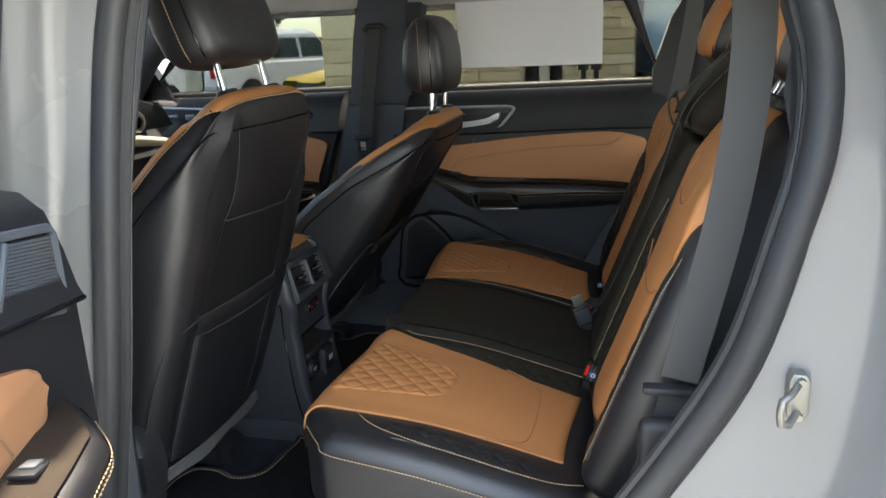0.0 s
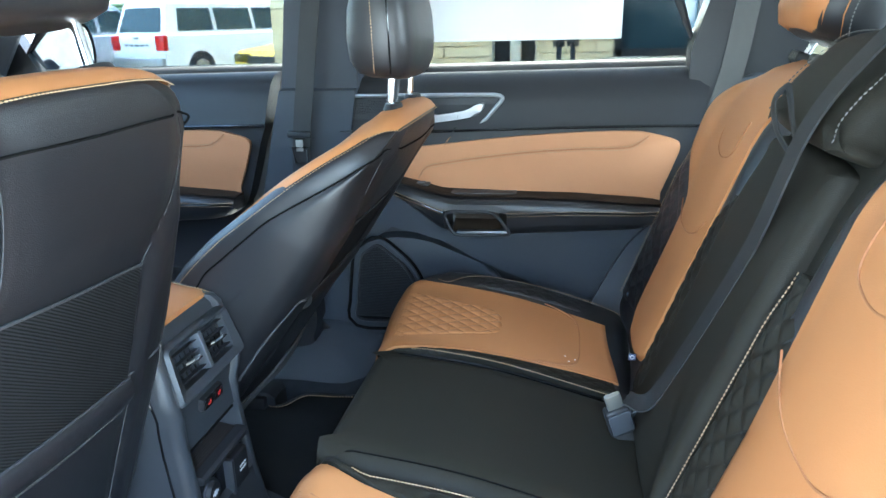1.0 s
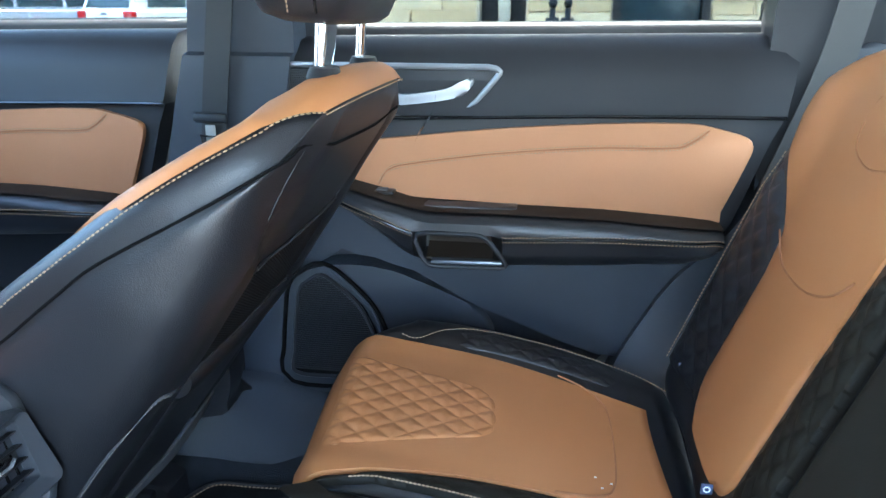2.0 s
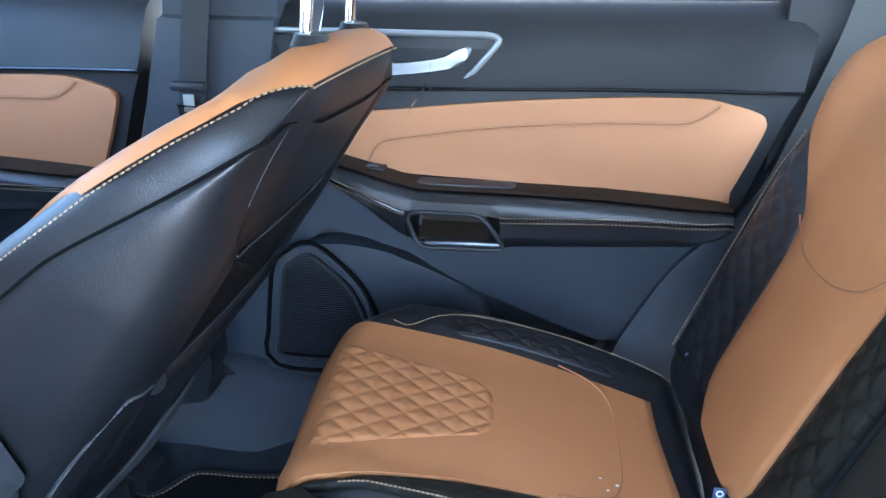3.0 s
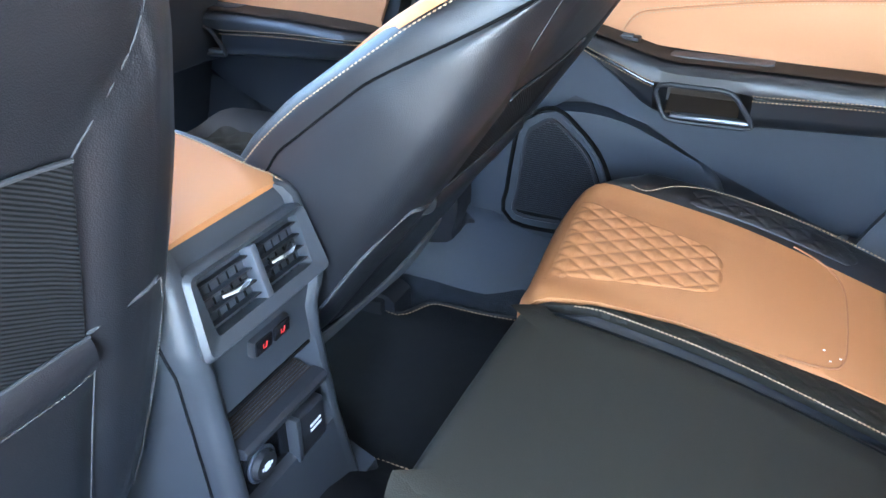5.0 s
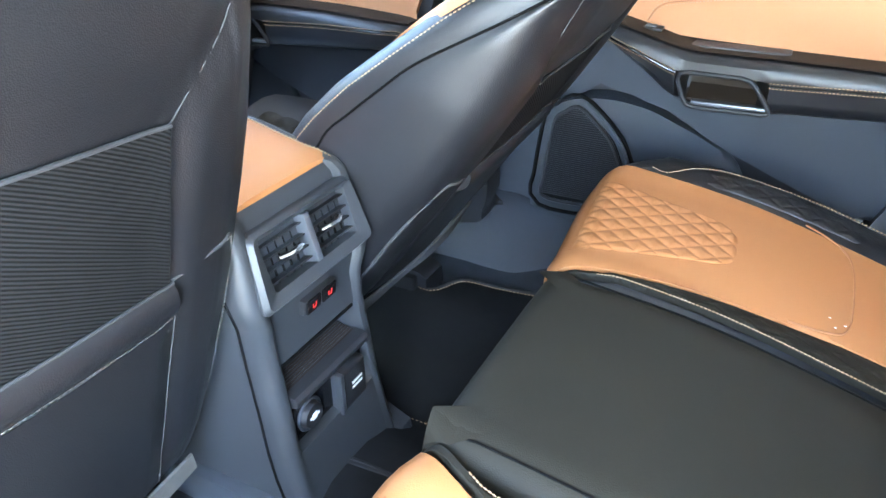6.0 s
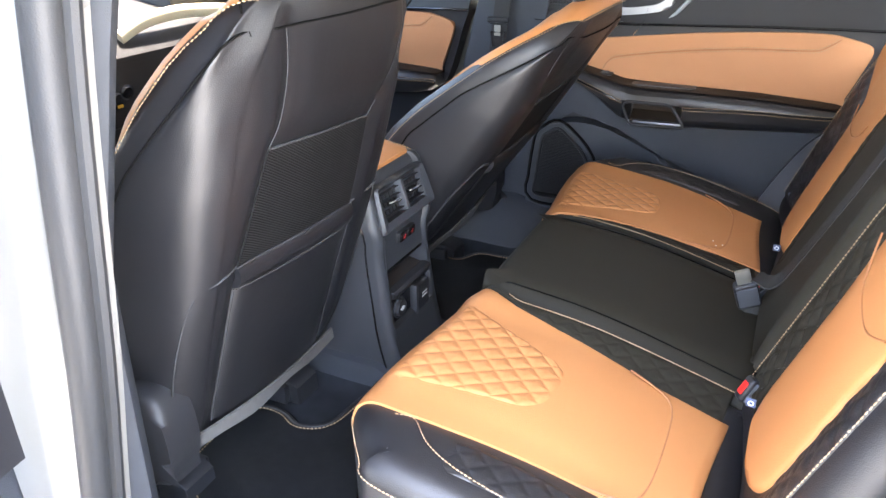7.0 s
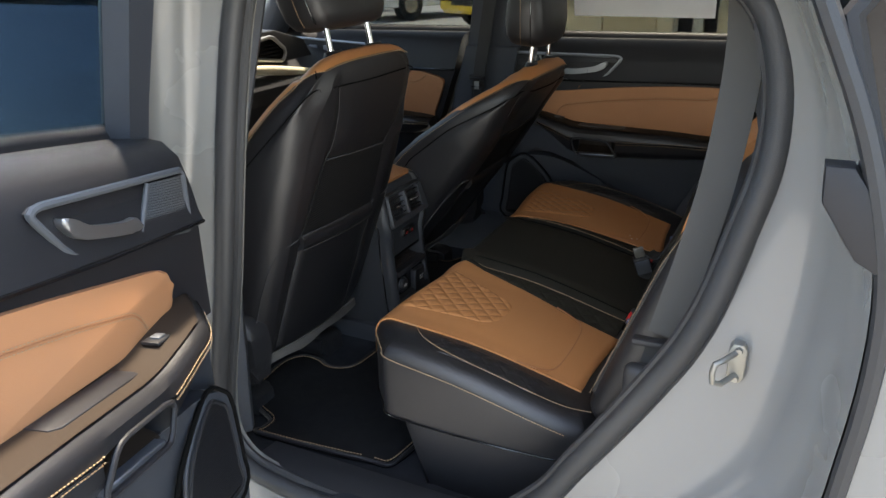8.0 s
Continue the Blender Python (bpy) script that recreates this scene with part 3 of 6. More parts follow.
part("sail_panel", prism([(-1.62, 1.19), (-1.36, 1.19), (-1.46, 1.36)], 0.885, 0.93, r=0.006), PLASTIC_DARK, mir, "black triangular sail panel")
# its glass is tinted blue in place of the sky's reflection
# near front door window
nfw = thing("window_near_front", "near front door window, the sky's blue reflection put into its dark glass", "window", kind="structure")
NF = [(-0.53, 1.10), (-1.46, 1.065), (-1.25, 1.36), (-1.05, 1.50), (-0.46, 1.53)]
lean_in = Matrix.Translation((0, -0.93, 1.08)) @ Matrix.Rotation(radians(-20), 4, "X") @ Matrix.Translation((0, 0.93, -1.08))
part("glass", move(prism([(a, b) for a, b in NF], -0.925, -0.93), lean_in), SKY_BLUE_GLASS, nfw)
part("frame", move(tube([(a, -0.935, b) for a, b in NF], 0.018, True, 8), lean_in), PLASTIC_DARK, nfw, "black window frame")
# far front door switches
pan = thing("door_switch_panel", "black switch panel with a bright silver edge on the far front door", "switch panel")
part("plate", prism([(-1.49, 1.185), (-1.06, 1.165), (-1.10, 1.12), (-1.40, 1.10)], 0.792, 0.81, r=0.004), PLASTIC_DARK, pan)
part("edge", tube([(-1.49, 0.79, 1.187), (-1.28, 0.79, 1.177), (-1.06, 0.79, 1.167)], 0.005), SATIN, pan, "bright silver edge")
for k in range(3):
    part("button", box(-1.40 + 0.07 * k, 0.787, 1.13, -1.36 + 0.07 * k, 0.795, 1.155, 0.004), GREY_BEZEL, pan, "grey button")
# scrap of film on the far rear handle
solid("film_strip", sheet(lambda a, b: (-0.150 - 0.03 * b + 0.006 * math.sin(5 * b), 0.788 - 0.02 * math.sin(2.5 * b) + 0.010 * a, 1.108 - 0.085 * b + 0.006 * a), 2, 14), STRAP_FILM, "thin scrap of clear film hanging from the door handle", "film scrap", kind="")

# ---- doors: one builder, local x rearwards, z up, the inner face towards s * -y ----


def door(name, label, s, m, front=False, mirror_only=False):
    """A rear door (or the far front door) with its trim; s is 1 on the far side and -1 on the near side."""
    d = thing(name, label, "car door", kind="structure")

    def pr(poly, y0, y1, r=0.0, seg=3):
        return prism(poly, s * y0, s * y1, r=r, seg=seg)

    sx = (lambda x: x) if not front else (lambda x: x * 0.98 - 1.10)
    sh = lambda pts: [(sx(a), b) for a, b in pts]
    y3 = lambda pts, y: [(sx(a), s * y, b) for a, b in pts]
    # lower shell of the trim
    shell = sh([(-0.462, 0.74), (-0.462, 0.93), (-0.44, 0.945), (-0.25, 0.93), (0.355, 0.89), (0.355, 0.84), (0.30, 0.78), (0.235, 0.68), (0.205, 0.612), (0.165, 0.619), (0.11, 0.636), (0.06, 0.654), (-0.02, 0.685), (-0.07, 0.705), (-0.115, 0.727), (-0.19, 0.770), (-0.235, 0.796), (-0.27, 0.808), (-0.305, 0.812), (-0.34, 0.809), (-0.375, 0.800), (-0.43, 0.775)])
    part("lower_panel", pr(shell, 0.816, 0.88, 0.014), PLASTIC, d, "blue-grey textured plastic lower door panel")
    # darker plastic than the panel above: the recess's shadow put into its colour
    part("pocket_back", pr(sh([(-0.462, 0.47), (-0.462, 0.80), (-0.30, 0.84), (0.10, 0.70), (0.26, 0.70), (0.22, 0.66), (0.15, 0.575), (0.05, 0.52), (-0.2, 0.47)]), 0.852, 0.879), PLASTIC_DARK, d, "recessed door pocket back, its shade put into the dark plastic")
    # upper trim, leaning out to the window line
    up = [(1.070, 0.797), (1.085, 0.803), (1.13, 0.812), (1.175, 0.826), (1.198, 0.850), (1.204, 0.885), (1.204, 0.91)]
    bx0, bx1 = sx(-0.462), sx(0.438)
    rear_slope = lambda z: 0.02 * (z - 1.07) / 0.13
    part("upper_panel", loft([[(x + (rear_slope(z) if x == bx1 else 0), s * y, z + 0.012 * (x - bx0) / (bx1 - bx0)) for z, y in up + [(1.07, 0.91)]] for x in [lerp(bx0, bx1, k / 8) for k in range(9)]]), PLASTIC_DARK, d, "black soft upper door trim", smooth=50)
    part("trim_line", tube(y3([(-0.462, 1.068), (-0.2, 1.068), (0.1, 1.078), (0.3, 1.082), (0.438, 1.083)], 0.798), 0.0035), GLOSS, d, "gloss black trim line")
    # tan insert
    insert = curve2([(-0.325, 0.950), (-0.338, 0.99), (-0.325, 1.018), (-0.209, 1.034), (-0.02, 1.055), (0.17, 1.068), (0.285, 1.070), (0.335, 1.062), (0.378, 1.050), (0.391, 1.036), (0.382, 1.00), (0.345, 0.905), (0.330, 0.892), (0.15, 0.906), (0.0, 0.918), (-0.209, 0.926)], 5)
    surround = [(-0.462, 0.90), (-0.462, 1.07), (0.438, 1.082), (0.42, 1.04), (0.375, 0.90), (0.36, 0.87)]
    part("surround", pr(sh(surround), 0.808, 0.86), PLASTIC_DARK, d, "black trim round the tan insert")
    part("tan_insert", pr(sh(insert), 0.796, 0.83, 0.007), TAN_SOFT, d, "tan vinyl door insert with a stitched edge")
    line = smooth_line(y3([(-0.258, 0.945), (-0.24, 0.972), (-0.20, 0.985), (-0.05, 1.008), (0.12, 1.024), (0.25, 1.028), (0.285, 1.036), (0.318, 1.06)], 0.7955), 8)
    part("insert_seam", tube(line, 0.001), SEAM_TAN, d, "sewn groove in the tan vinyl")
    for off in (0.004, -0.004):
        part("insert_stitching", stitches([q + Vector((0, 0, off)) for q in line], 0.006, 0.0042, 0.0007, (0, -s * 0.0008, 0)), THREAD, d, "tan stitching")
    # armrest
    ARM = [(-0.40, 0.958, 0.930), (-0.36, 0.956, 0.924), (-0.30, 0.948, 0.908), (-0.25, 0.936, 0.874), (-0.20, 0.922, 0.836), (-0.180, 0.918, 0.826), (-0.166, 0.916, 0.822), (-0.145, 0.914, 0.817), (-0.08, 0.914, 0.816), (-0.046, 0.914, 0.817), (-0.020, 0.914, 0.818), (0.0, 0.914, 0.820), (0.15, 0.912, 0.829), (0.29, 0.904, 0.839), (0.335, 0.900, 0.848), (0.352, 0.896, 0.860)]
    reach = lambda x: 0.80 - 0.082 * sstep(-0.41, -0.28, x) ** 0.7 * (1 - 0.25 * sstep(0.30, 0.36, x))
    drop_to = lambda x: knots([(-0.42, 0.016), (-0.30, 0.026), (-0.18, 0.041), (0.0, 0.040), (0.34, 0.018)], x)
    rings = []
    for x, zt, zb in ARM:
        yi = reach(x)
        mid = zt - drop_to(x)
        if -0.17 < x < -0.03:
            rings.append([(sx(x), s * 0.86, zt), (sx(x), s * (yi + 0.026), zt - 0.002), (sx(x), s * (yi + 0.010), zt - 0.006), (sx(x), s * (yi + 0.001), zt - 0.016), (sx(x), s * (yi + 0.001), zt - 0.034), (sx(x), s * 0.785, zt - 0.040), (sx(x), s * 0.785, zb + 0.012), (sx(x), s * (yi + 0.022), zb + 0.006), (sx(x), s * (yi + 0.026), zb), (sx(x), s * 0.86, zb)])
        else:
            rings.append([(sx(x), s * 0.86, zt), (sx(x), s * (yi + 0.026), zt - 0.002), (sx(x), s * (yi + 0.010), zt - 0.006), (sx(x), s * (yi + 0.001), zt - 0.016), (sx(x), s * yi, mid + 0.004), (sx(x), s * (yi + 0.003), mid), (sx(x), s * (yi + 0.003), lerp(mid, zb, 0.5)), (sx(x), s * (yi + 0.014), zb + 0.006), (sx(x), s * (yi + 0.026), zb), (sx(x), s * 0.86, zb)])
    part("armrest", loft(rings), BLACK, d, "black leather door armrest", smooth=40)
    tops = []
    for x, zt, zb in ARM:
        yi = reach(x)
        tops.append([(sx(x), s * 0.812, zt + 0.0045), (sx(x), s * (yi + 0.026), zt + 0.0035), (sx(x), s * (yi + 0.018), zt + 0.0005), (sx(x), s * 0.812, zt - 0.003)])
    part("armrest_top", loft(tops), BROWN, d, "brown-black plastic armrest top")
    for seam in ([Vector((sx(x), s * (reach(x) + 0.001), zt - drop_to(x))) for x, zt, zb in ARM[1:6]], [Vector((sx(x), s * (reach(x) + 0.001), zt - drop_to(x))) for x, zt, zb in ARM[10:]]):
        part("armrest_stitching", join(*[stitches([q + Vector((0, -s * 0.0012, o)) for q in smooth_line(seam, 5)], 0.0062, 0.0045, 0.0008, (0, -s * 0.0006, 0)) for o in (0.0045, -0.004)]), THREAD, d, "tan double stitching")
        part("armrest_seam", tube(smooth_line(seam, 5), 0.0013), GLOSS, d)
    # pull grip: a liner in the hollow of the armrest, with its rim
    mouth = [(-0.178, 0.873), (-0.160, 0.880), (-0.062, 0.880), (-0.046, 0.873), (-0.012, 0.828), (-0.016, 0.821), (-0.146, 0.818), (-0.158, 0.824)]
    part("grip_frame", tube(y3(smooth_poly(mouth, 0.008), 0.719), 0.0045, True, 8), PLASTIC_DARK, d, "black plastic rim of the pull grip")
    part("grip_liner", loft([[(sx(-0.160 + k), s * 0.783, 0.872), (sx(-0.160 + k), s * 0.783, 0.846), (sx(-0.158 + k), s * 0.740, 0.829), (sx(-0.158 + k), s * 0.737, 0.825), (sx(-0.160 + k), s * 0.788, 0.838), (sx(-0.160 + k), s * 0.788, 0.872)] for k in (0.0, 0.12)]), BROWN, d, "brown-black plastic grip liner", smooth=0)
    part("grip_lip", pr(sh([(-0.146, 0.829), (-0.020, 0.832), (-0.014, 0.824), (-0.148, 0.820)]), 0.722, 0.738, 0.003), GREY_BEZEL, d, "grey grip lip")
    # tray on the armrest top; far plate painted lit, near plate painted shaded
    part("tray", prism([(sx(a), s * b) for a, b in ((-0.165, 0.755), (-0.012, 0.755), (0.0, 0.765), (0.0, 0.796), (-0.178, 0.796))], 0.9200, 0.910, "z", 0.002), CONSOLE_GREY if s > 0 else PLASTIC_DARK, d, "tray plate in the armrest top, its recess light or shade put into the colour")
    # window switch
    part("switch_bezel", box(sx(-0.265), s * 0.758, 0.935, sx(-0.222), s * 0.786, 0.9415, 0.003), PLASTIC_DARK, d, "black window switch bezel")
    part("switch", box(sx(-0.254), s * 0.764, 0.9400, sx(-0.234), s * 0.780, 0.9445, 0.002), DULL_GREY, d, "grey window switch with a small mark")
    # handle
    hx = 0.06 if s < 0 else 0.0
    frame = [(-0.435, 1.158), (-0.052 - hx, 1.158), (-0.038 - hx, 1.152), (-0.040 - hx, 1.146), (-0.084 - hx, 1.094), (-0.10 - hx, 1.086), (-0.435, 1.060)]
    part("handle_plate", pr(sh(frame), 0.812, 0.84, 0.004), PLASTIC_DARK, d, "black recessed plate behind the door handle")
    # near bezel in dull grey: its dimmer reflection is put into the colour
    part("handle_bezel", tube(y3(smooth_poly(frame, 0.008), 0.808), 0.0055, True, 8), SATIN if s > 0 else DULL_GREY, d, "satin bezel round the door handle, toned down on the near door for dimmer reflections")
    lever = [(-0.235, 1.090), (-0.120, 1.104), (-0.090, 1.122), (-0.086, 1.138), (-0.105, 1.134), (-0.135, 1.120), (-0.20, 1.110), (-0.232, 1.110)]
    part("door_handle", pr(sh([(a - hx * 0.9, b) for a, b in curve2(lever, 4)]), 0.796, 0.811, 0.005), SATIN, d, "satin silver door handle lever")
    if not front:
        tw = sh([(-0.427, 1.150), (-0.336, 1.151), (-0.298, 1.078), (-0.427, 1.069)])
        part("tweeter_backing", pr(tw, 0.808, 0.82), GLOSS, d, "black tweeter backing")
        rods = []
        for k in range(20):
            u = k / 19
            rods.append(tube([(sx(-0.425), s * 0.806, lerp(1.070, 1.149, u)), (sx(lerp(-0.299, -0.336, u)), s * 0.806, lerp(1.079, 1.150, u))], 0.0011, n=4))
        for k in range(24):
            u = k / 23
            rods.append(tube([(sx(lerp(-0.425, -0.300, u)), s * 0.806, lerp(1.070, 1.079, u)), (sx(lerp(-0.425, -0.337, u)), s * 0.806, lerp(1.149, 1.150, u))], 0.0011, n=4))
        part("tweeter_grille", join(*rods), CONSOLE_GREY, d, "dark tweeter grille")
        # same trim as the bezel; the near copy is painted duller for weak sheen
        part("tweeter_edge", tube(y3([(-0.334, 1.151), (-0.296, 1.078)], 0.806), 0.004), SATIN if s > 0 else DULL_GREY, d, "edge beside the tweeter, dull grey on the near door for dimmer reflections")
    # speaker pod
    pod = curve2([(-0.462, 0.50), (-0.464, 0.62), (-0.460, 0.71), (-0.438, 0.750), (-0.38, 0.779), (-0.30, 0.788), (-0.235, 0.775), (-0.190, 0.752), (-0.13, 0.72), (-0.06, 0.68), (-0.04, 0.62), (-0.09, 0.55), (-0.17, 0.51), (-0.22, 0.47), (-0.42, 0.472)], 4)
    pod_mesh = pr(sh(pod), 0.784, 0.85, 0.016, 4)
    for v in pod_mesh.verts:
        if abs(v.co.y) < 0.83:
            v.co.y += s * 0.052 * sstep(-0.30, -0.10, v.co.x if not front else (v.co.x + 1.10) / 0.98)
    part("speaker_pod", pod_mesh, PLASTIC, d, "charcoal plastic speaker pod")
    gr = [(-0.436, 0.549), (-0.436, 0.60), (-0.426, 0.69), (-0.418, 0.732), (-0.402, 0.748), (-0.372, 0.764), (-0.335, 0.738), (-0.296, 0.697), (-0.272, 0.645), (-0.262, 0.60), (-0.264, 0.553), (-0.33, 0.548)]
    part("speaker_rim", tube(y3(curve2(gr, 4), 0.783), 0.0045, True), PLASTIC_DARK, d, "black speaker rim")
    part("speaker_cloth", pr(sh(curve2(gr, 4)), 0.7825, 0.80), HOLLOW, d, "black speaker backing")
    ribs = []
    for k in range(46):
        z = lerp(0.560, 0.766, k / 45)
        xs = [a for a, b in crossings(curve2(gr, 4), z)]
        if len(xs) >= 2:
            ribs.append(box(sx(min(xs)), s * 0.780, z - 0.0012, sx(max(xs)), s * 0.783, z + 0.0012))
    part("speaker_grille", join(*ribs), PLASTIC_DARK, d, "ribbed black speaker grille", smooth=0)
    gap = inset(curve2(gr[::-1], 4), -0.024)
    part("pod_gap", tube([(sx(a), s * (0.7835 + 0.052 * sstep(-0.30, -0.10, a)), b) for a, b in gap], 0.0045, True), HOLLOW, d, "dark joint round the speaker frame")
    scoop = smooth_line(y3([(-0.355, 0.775), (-0.305, 0.735), (-0.262, 0.67), (-0.252, 0.57)], 0.782), 6)
    part("pod_edge", tube(scoop, 0.004), PLASTIC, d)
    # outer skin, window frame and glass
    skin = sh([(-0.46, 0.36), (-0.46, 1.20), (0.46, 1.21), (0.46, 1.02), (0.44, 0.86), (0.33, 0.66), (0.2, 0.42), (0.1, 0.36)])
    part("outer_skin", pr(skin, 0.90, 0.955, 0.0), PAINT, d, "white painted outer door skin")
    part("edge_frame", pr(sh([(-0.465, 0.42), (-0.465, 1.20), (0.442, 1.212), (0.44, 0.90), (0.20, 0.50), (0.12, 0.42)]), 0.862, 0.899), PAINT, d, "white painted inner door shell")
    win = [(-0.44, 1.205), (-0.385, 1.52), (0.10, 1.53), (0.32, 1.50), (0.44, 1.215)] if not front else [(-0.40, 1.205), (-0.18, 1.40), (0.05, 1.52), (0.54, 1.52), (0.50, 1.215)]
    lean = lambda z: 0.925 - 0.30 * max(0, z - 1.2)
    bar = [Vector((sx(a), s * lean(b), b)) for a, b in win]
    part("window_frame", tube(bar, 0.024, True, 10, flat=0.6, up=(0, 1, 0)), PLASTIC_DARK, d, "black door window frame")
    if not front:
        slim = 0.034 if s < 0 else 0.0
        part("frame_trim", loft([[(x0, s * (lean(z) - 0.045), z), (x1, s * (lean(z) - 0.040), z), (x1 + 0.01, s * (lean(z) - 0.005), z), (x0, s * (lean(z) + 0.01), z)] for z, x0, x1 in ((1.19, -0.472, -0.395 - slim), (1.26, -0.464, -0.385 - slim), (1.40, -0.448, -0.360 - slim), (1.54, -0.430, -0.330 - slim))]), PLASTIC, d, "charcoal plastic window frame trim")
    bm = loft([[q + Vector((0, o, 0)) for q in bar] for o in (-0.002, 0.002)])
    # only the near pane carries the sky's blue in its colour
    g = part("window_glass", bm, SKY_TINT_GLASS if s < 0 else (TINT if not front else GLASS), d, "tinted window glass, the sky's blue put into the near pane")
    g.visible_shadow = False
    for c in d.children:
        c.data.transform(m)
    return d


def crossings(poly, z):
    out = []
    n = len(poly)
    for i in range(n):
        (a, b), (c, d) = poly[i], poly[(i + 1) % n]
        if (b - z) * (d - z) < 0:
            out.append((a + (c - a) * (z - b) / (d - b), z))
    return out


door("door_far_rear", "closed far rear door with black trim and a tan insert", 1, Matrix())
door("door_far_front", "closed far front door with black trim and a tan insert", 1, Matrix(), front=True)
# the near door stands wide open, its hinge edge at the door pillar
NEAR_OPEN = Matrix(((0.251, 0.966, 0, 0.566), (-0.937, 0.259, 0, -1.172), (0.13, 0, 1, 0.084), (0, 0, 0, 1)))
door("door_near_rear", "open near rear door with black trim, a tan insert and silver handle", -1, NEAR_OPEN)

# ---- front seats: local x rearwards, z up along the back, origin low at the rear ----
HW = [(-0.13, 0.215), (-0.11, 0.236), (-0.03, 0.250), (0.05, 0.262), (0.2, 0.270), (0.38, 0.268), (0.48, 0.257), (0.55, 0.242), (0.58, 0.230), (0.60, 0.214), (0.615, 0.203), (0.63, 0.187), (0.643, 0.163), (0.652, 0.13), (0.657, 0.09)]
WING = [(-0.13, 0.16), (-0.03, 0.20), (0.1, 0.207), (0.2, 0.198), (0.286, 0.180), (0.37, 0.152), (0.47, 0.118), (0.535, 0.091), (0.60, 0.060), (0.63, 0.043), (0.648, 0.031), (0.656, 0.025)]
CORE = [(-0.03, 0.13), (0.2, 0.118), (0.4, 0.105), (0.55, 0.085), (0.62, 0.066), (0.645, 0.052), (0.656, 0.036)]
REAR = [(-0.13, 0.020), (-0.115, 0.006), (-0.09, 0.002), (-0.03, 0.001), (0.05, 0.0), (0.3, -0.004), (0.5, 0.0), (0.58, 0.002), (0.62, 0.004), (0.642, 0.009), (0.656, 0.018)]
SIDE_SEAM = [(-0.03, 0.16), (0.22, 0.155), (0.31, 0.130), (0.39, 0.106), (0.51, 0.047), (0.57, 0.020), (0.61, 0.006)]


def seam_depth(v):
    """How far forward the sewn side seam lies: a hand's breadth behind the front edge."""
    W, b = knots(WING, v), knots(REAR, v)
    return max(knots(SIDE_SEAM, v), lerp(b, W, 0.22))


def panel_edge(v, outer):
    """Half width of the sewn back panel, on the door side or the inner side."""
    if v > 0.43:
        return knots([(0.43, 0.132), (0.48, 0.114), (0.55, 0.114), (0.611, 0.128)] if outer else [(0.43, 0.140), (0.49, 0.190), (0.56, 0.204), (0.60, 0.192)], v)
    return knots([(-0.13, 0.166), (0.25, 0.164), (0.43, 0.132)] if outer else [(-0.13, 0.148), (0.25, 0.143), (0.43, 0.140)], v)


def relief(u, v, o):
    """Padding of the back: full bolsters and yoke, a flat pocket field, a crease along the panel's seam."""
    a = abs(u) - panel_edge(v, u * o > 0)
    fade = sstep(-0.11, -0.04, v) * (1 - sstep(0.60, 0.64, v))
    field = -0.007 * (1 - sstep(-0.020, 0.003, a)) * sstep(0.20, 0.27, v) * (1 - sstep(0.40, 0.47, v))
    bolster = 0.007 * sstep(0.0, 0.03, a) * (1 - sstep(0.05, 0.10, a))
    yoke = 0.006 * (1 - sstep(-0.05, 0.0, a)) * sstep(0.45, 0.50, v)
    crease = -0.003 * math.exp(-(a / 0.007) ** 2)
    folds = 0.0011 * math.sin(31 * v + 9 * u) * math.sin(23 * u + 4) * sstep(-0.02, 0.04, a)
    return fade * (field + bolster + yoke + crease + folds)


def back_ring(v, o):
    hw, W, C, b = knots(HW, v), knots(WING, v), knots(CORE, v), knots(REAR, v)
    m = seam_depth(v)
    k = min(0.010, 0.10 * (W - b))
    rear = [(f, b - 0.012 + 0.012 * f * f) for f in [x / 30 for x in range(25)]]
    half = rear + [(0.93, b + k), (0.985, lerp(b + k, m, 0.45)), (1.0, lerp(b + k, m, 0.78)), (0.990, m), (1.0, lerp(m, W, 0.5)), (0.97, lerp(m, W, 0.88)), (0.90, W), (0.80, lerp(W, C, 0.35)), (0.66, lerp(W, C, 0.9)), (0.4, C), (0.0, C - 0.004)]
    ctl = [(u * hw, w - (relief(u * hw, v, o) if i < len(rear) else 0)) for i, (u, w) in enumerate(half)]
    ctl += [(-u * hw, w - (relief(-u * hw, v, o) if i < len(rear) else 0)) for i, (u, w) in list(enumerate(half))[-2:0:-1]]
    return [(-w, u, v) for u, w in curve2(ctl, 2)]


def back_point(u, v, lift=0.0015, o=1):
    hw, b = knots(HW, v), knots(REAR, v)
    f = min(1.0, abs(u) / hw)
    w = b + (-0.012 + 0.012 * f * f if f < 0.8 else -0.0043 + 0.10 * (f - 0.8) ** 1.5 + 0.06 * (f - 0.8))
    return Vector((relief(u, v, o) * (1 - sstep(0.8, 0.9, f)) - w + lift, u, v))


LEVELS = [-0.125, -0.11, -0.09, -0.06, -0.03, 0.0, 0.03, 0.06, 0.1, 0.14, 0.18, 0.22, 0.26, 0.30, 0.34, 0.38, 0.42, 0.46, 0.49, 0.52, 0.55, 0.575, 0.6, 0.615, 0.63, 0.64, 0.648, 0.655]
SHELL_LEVELS = sorted(LEVELS + [lerp(a, b, 0.5) for a, b in zip(LEVELS[:22], LEVELS[1:23])])


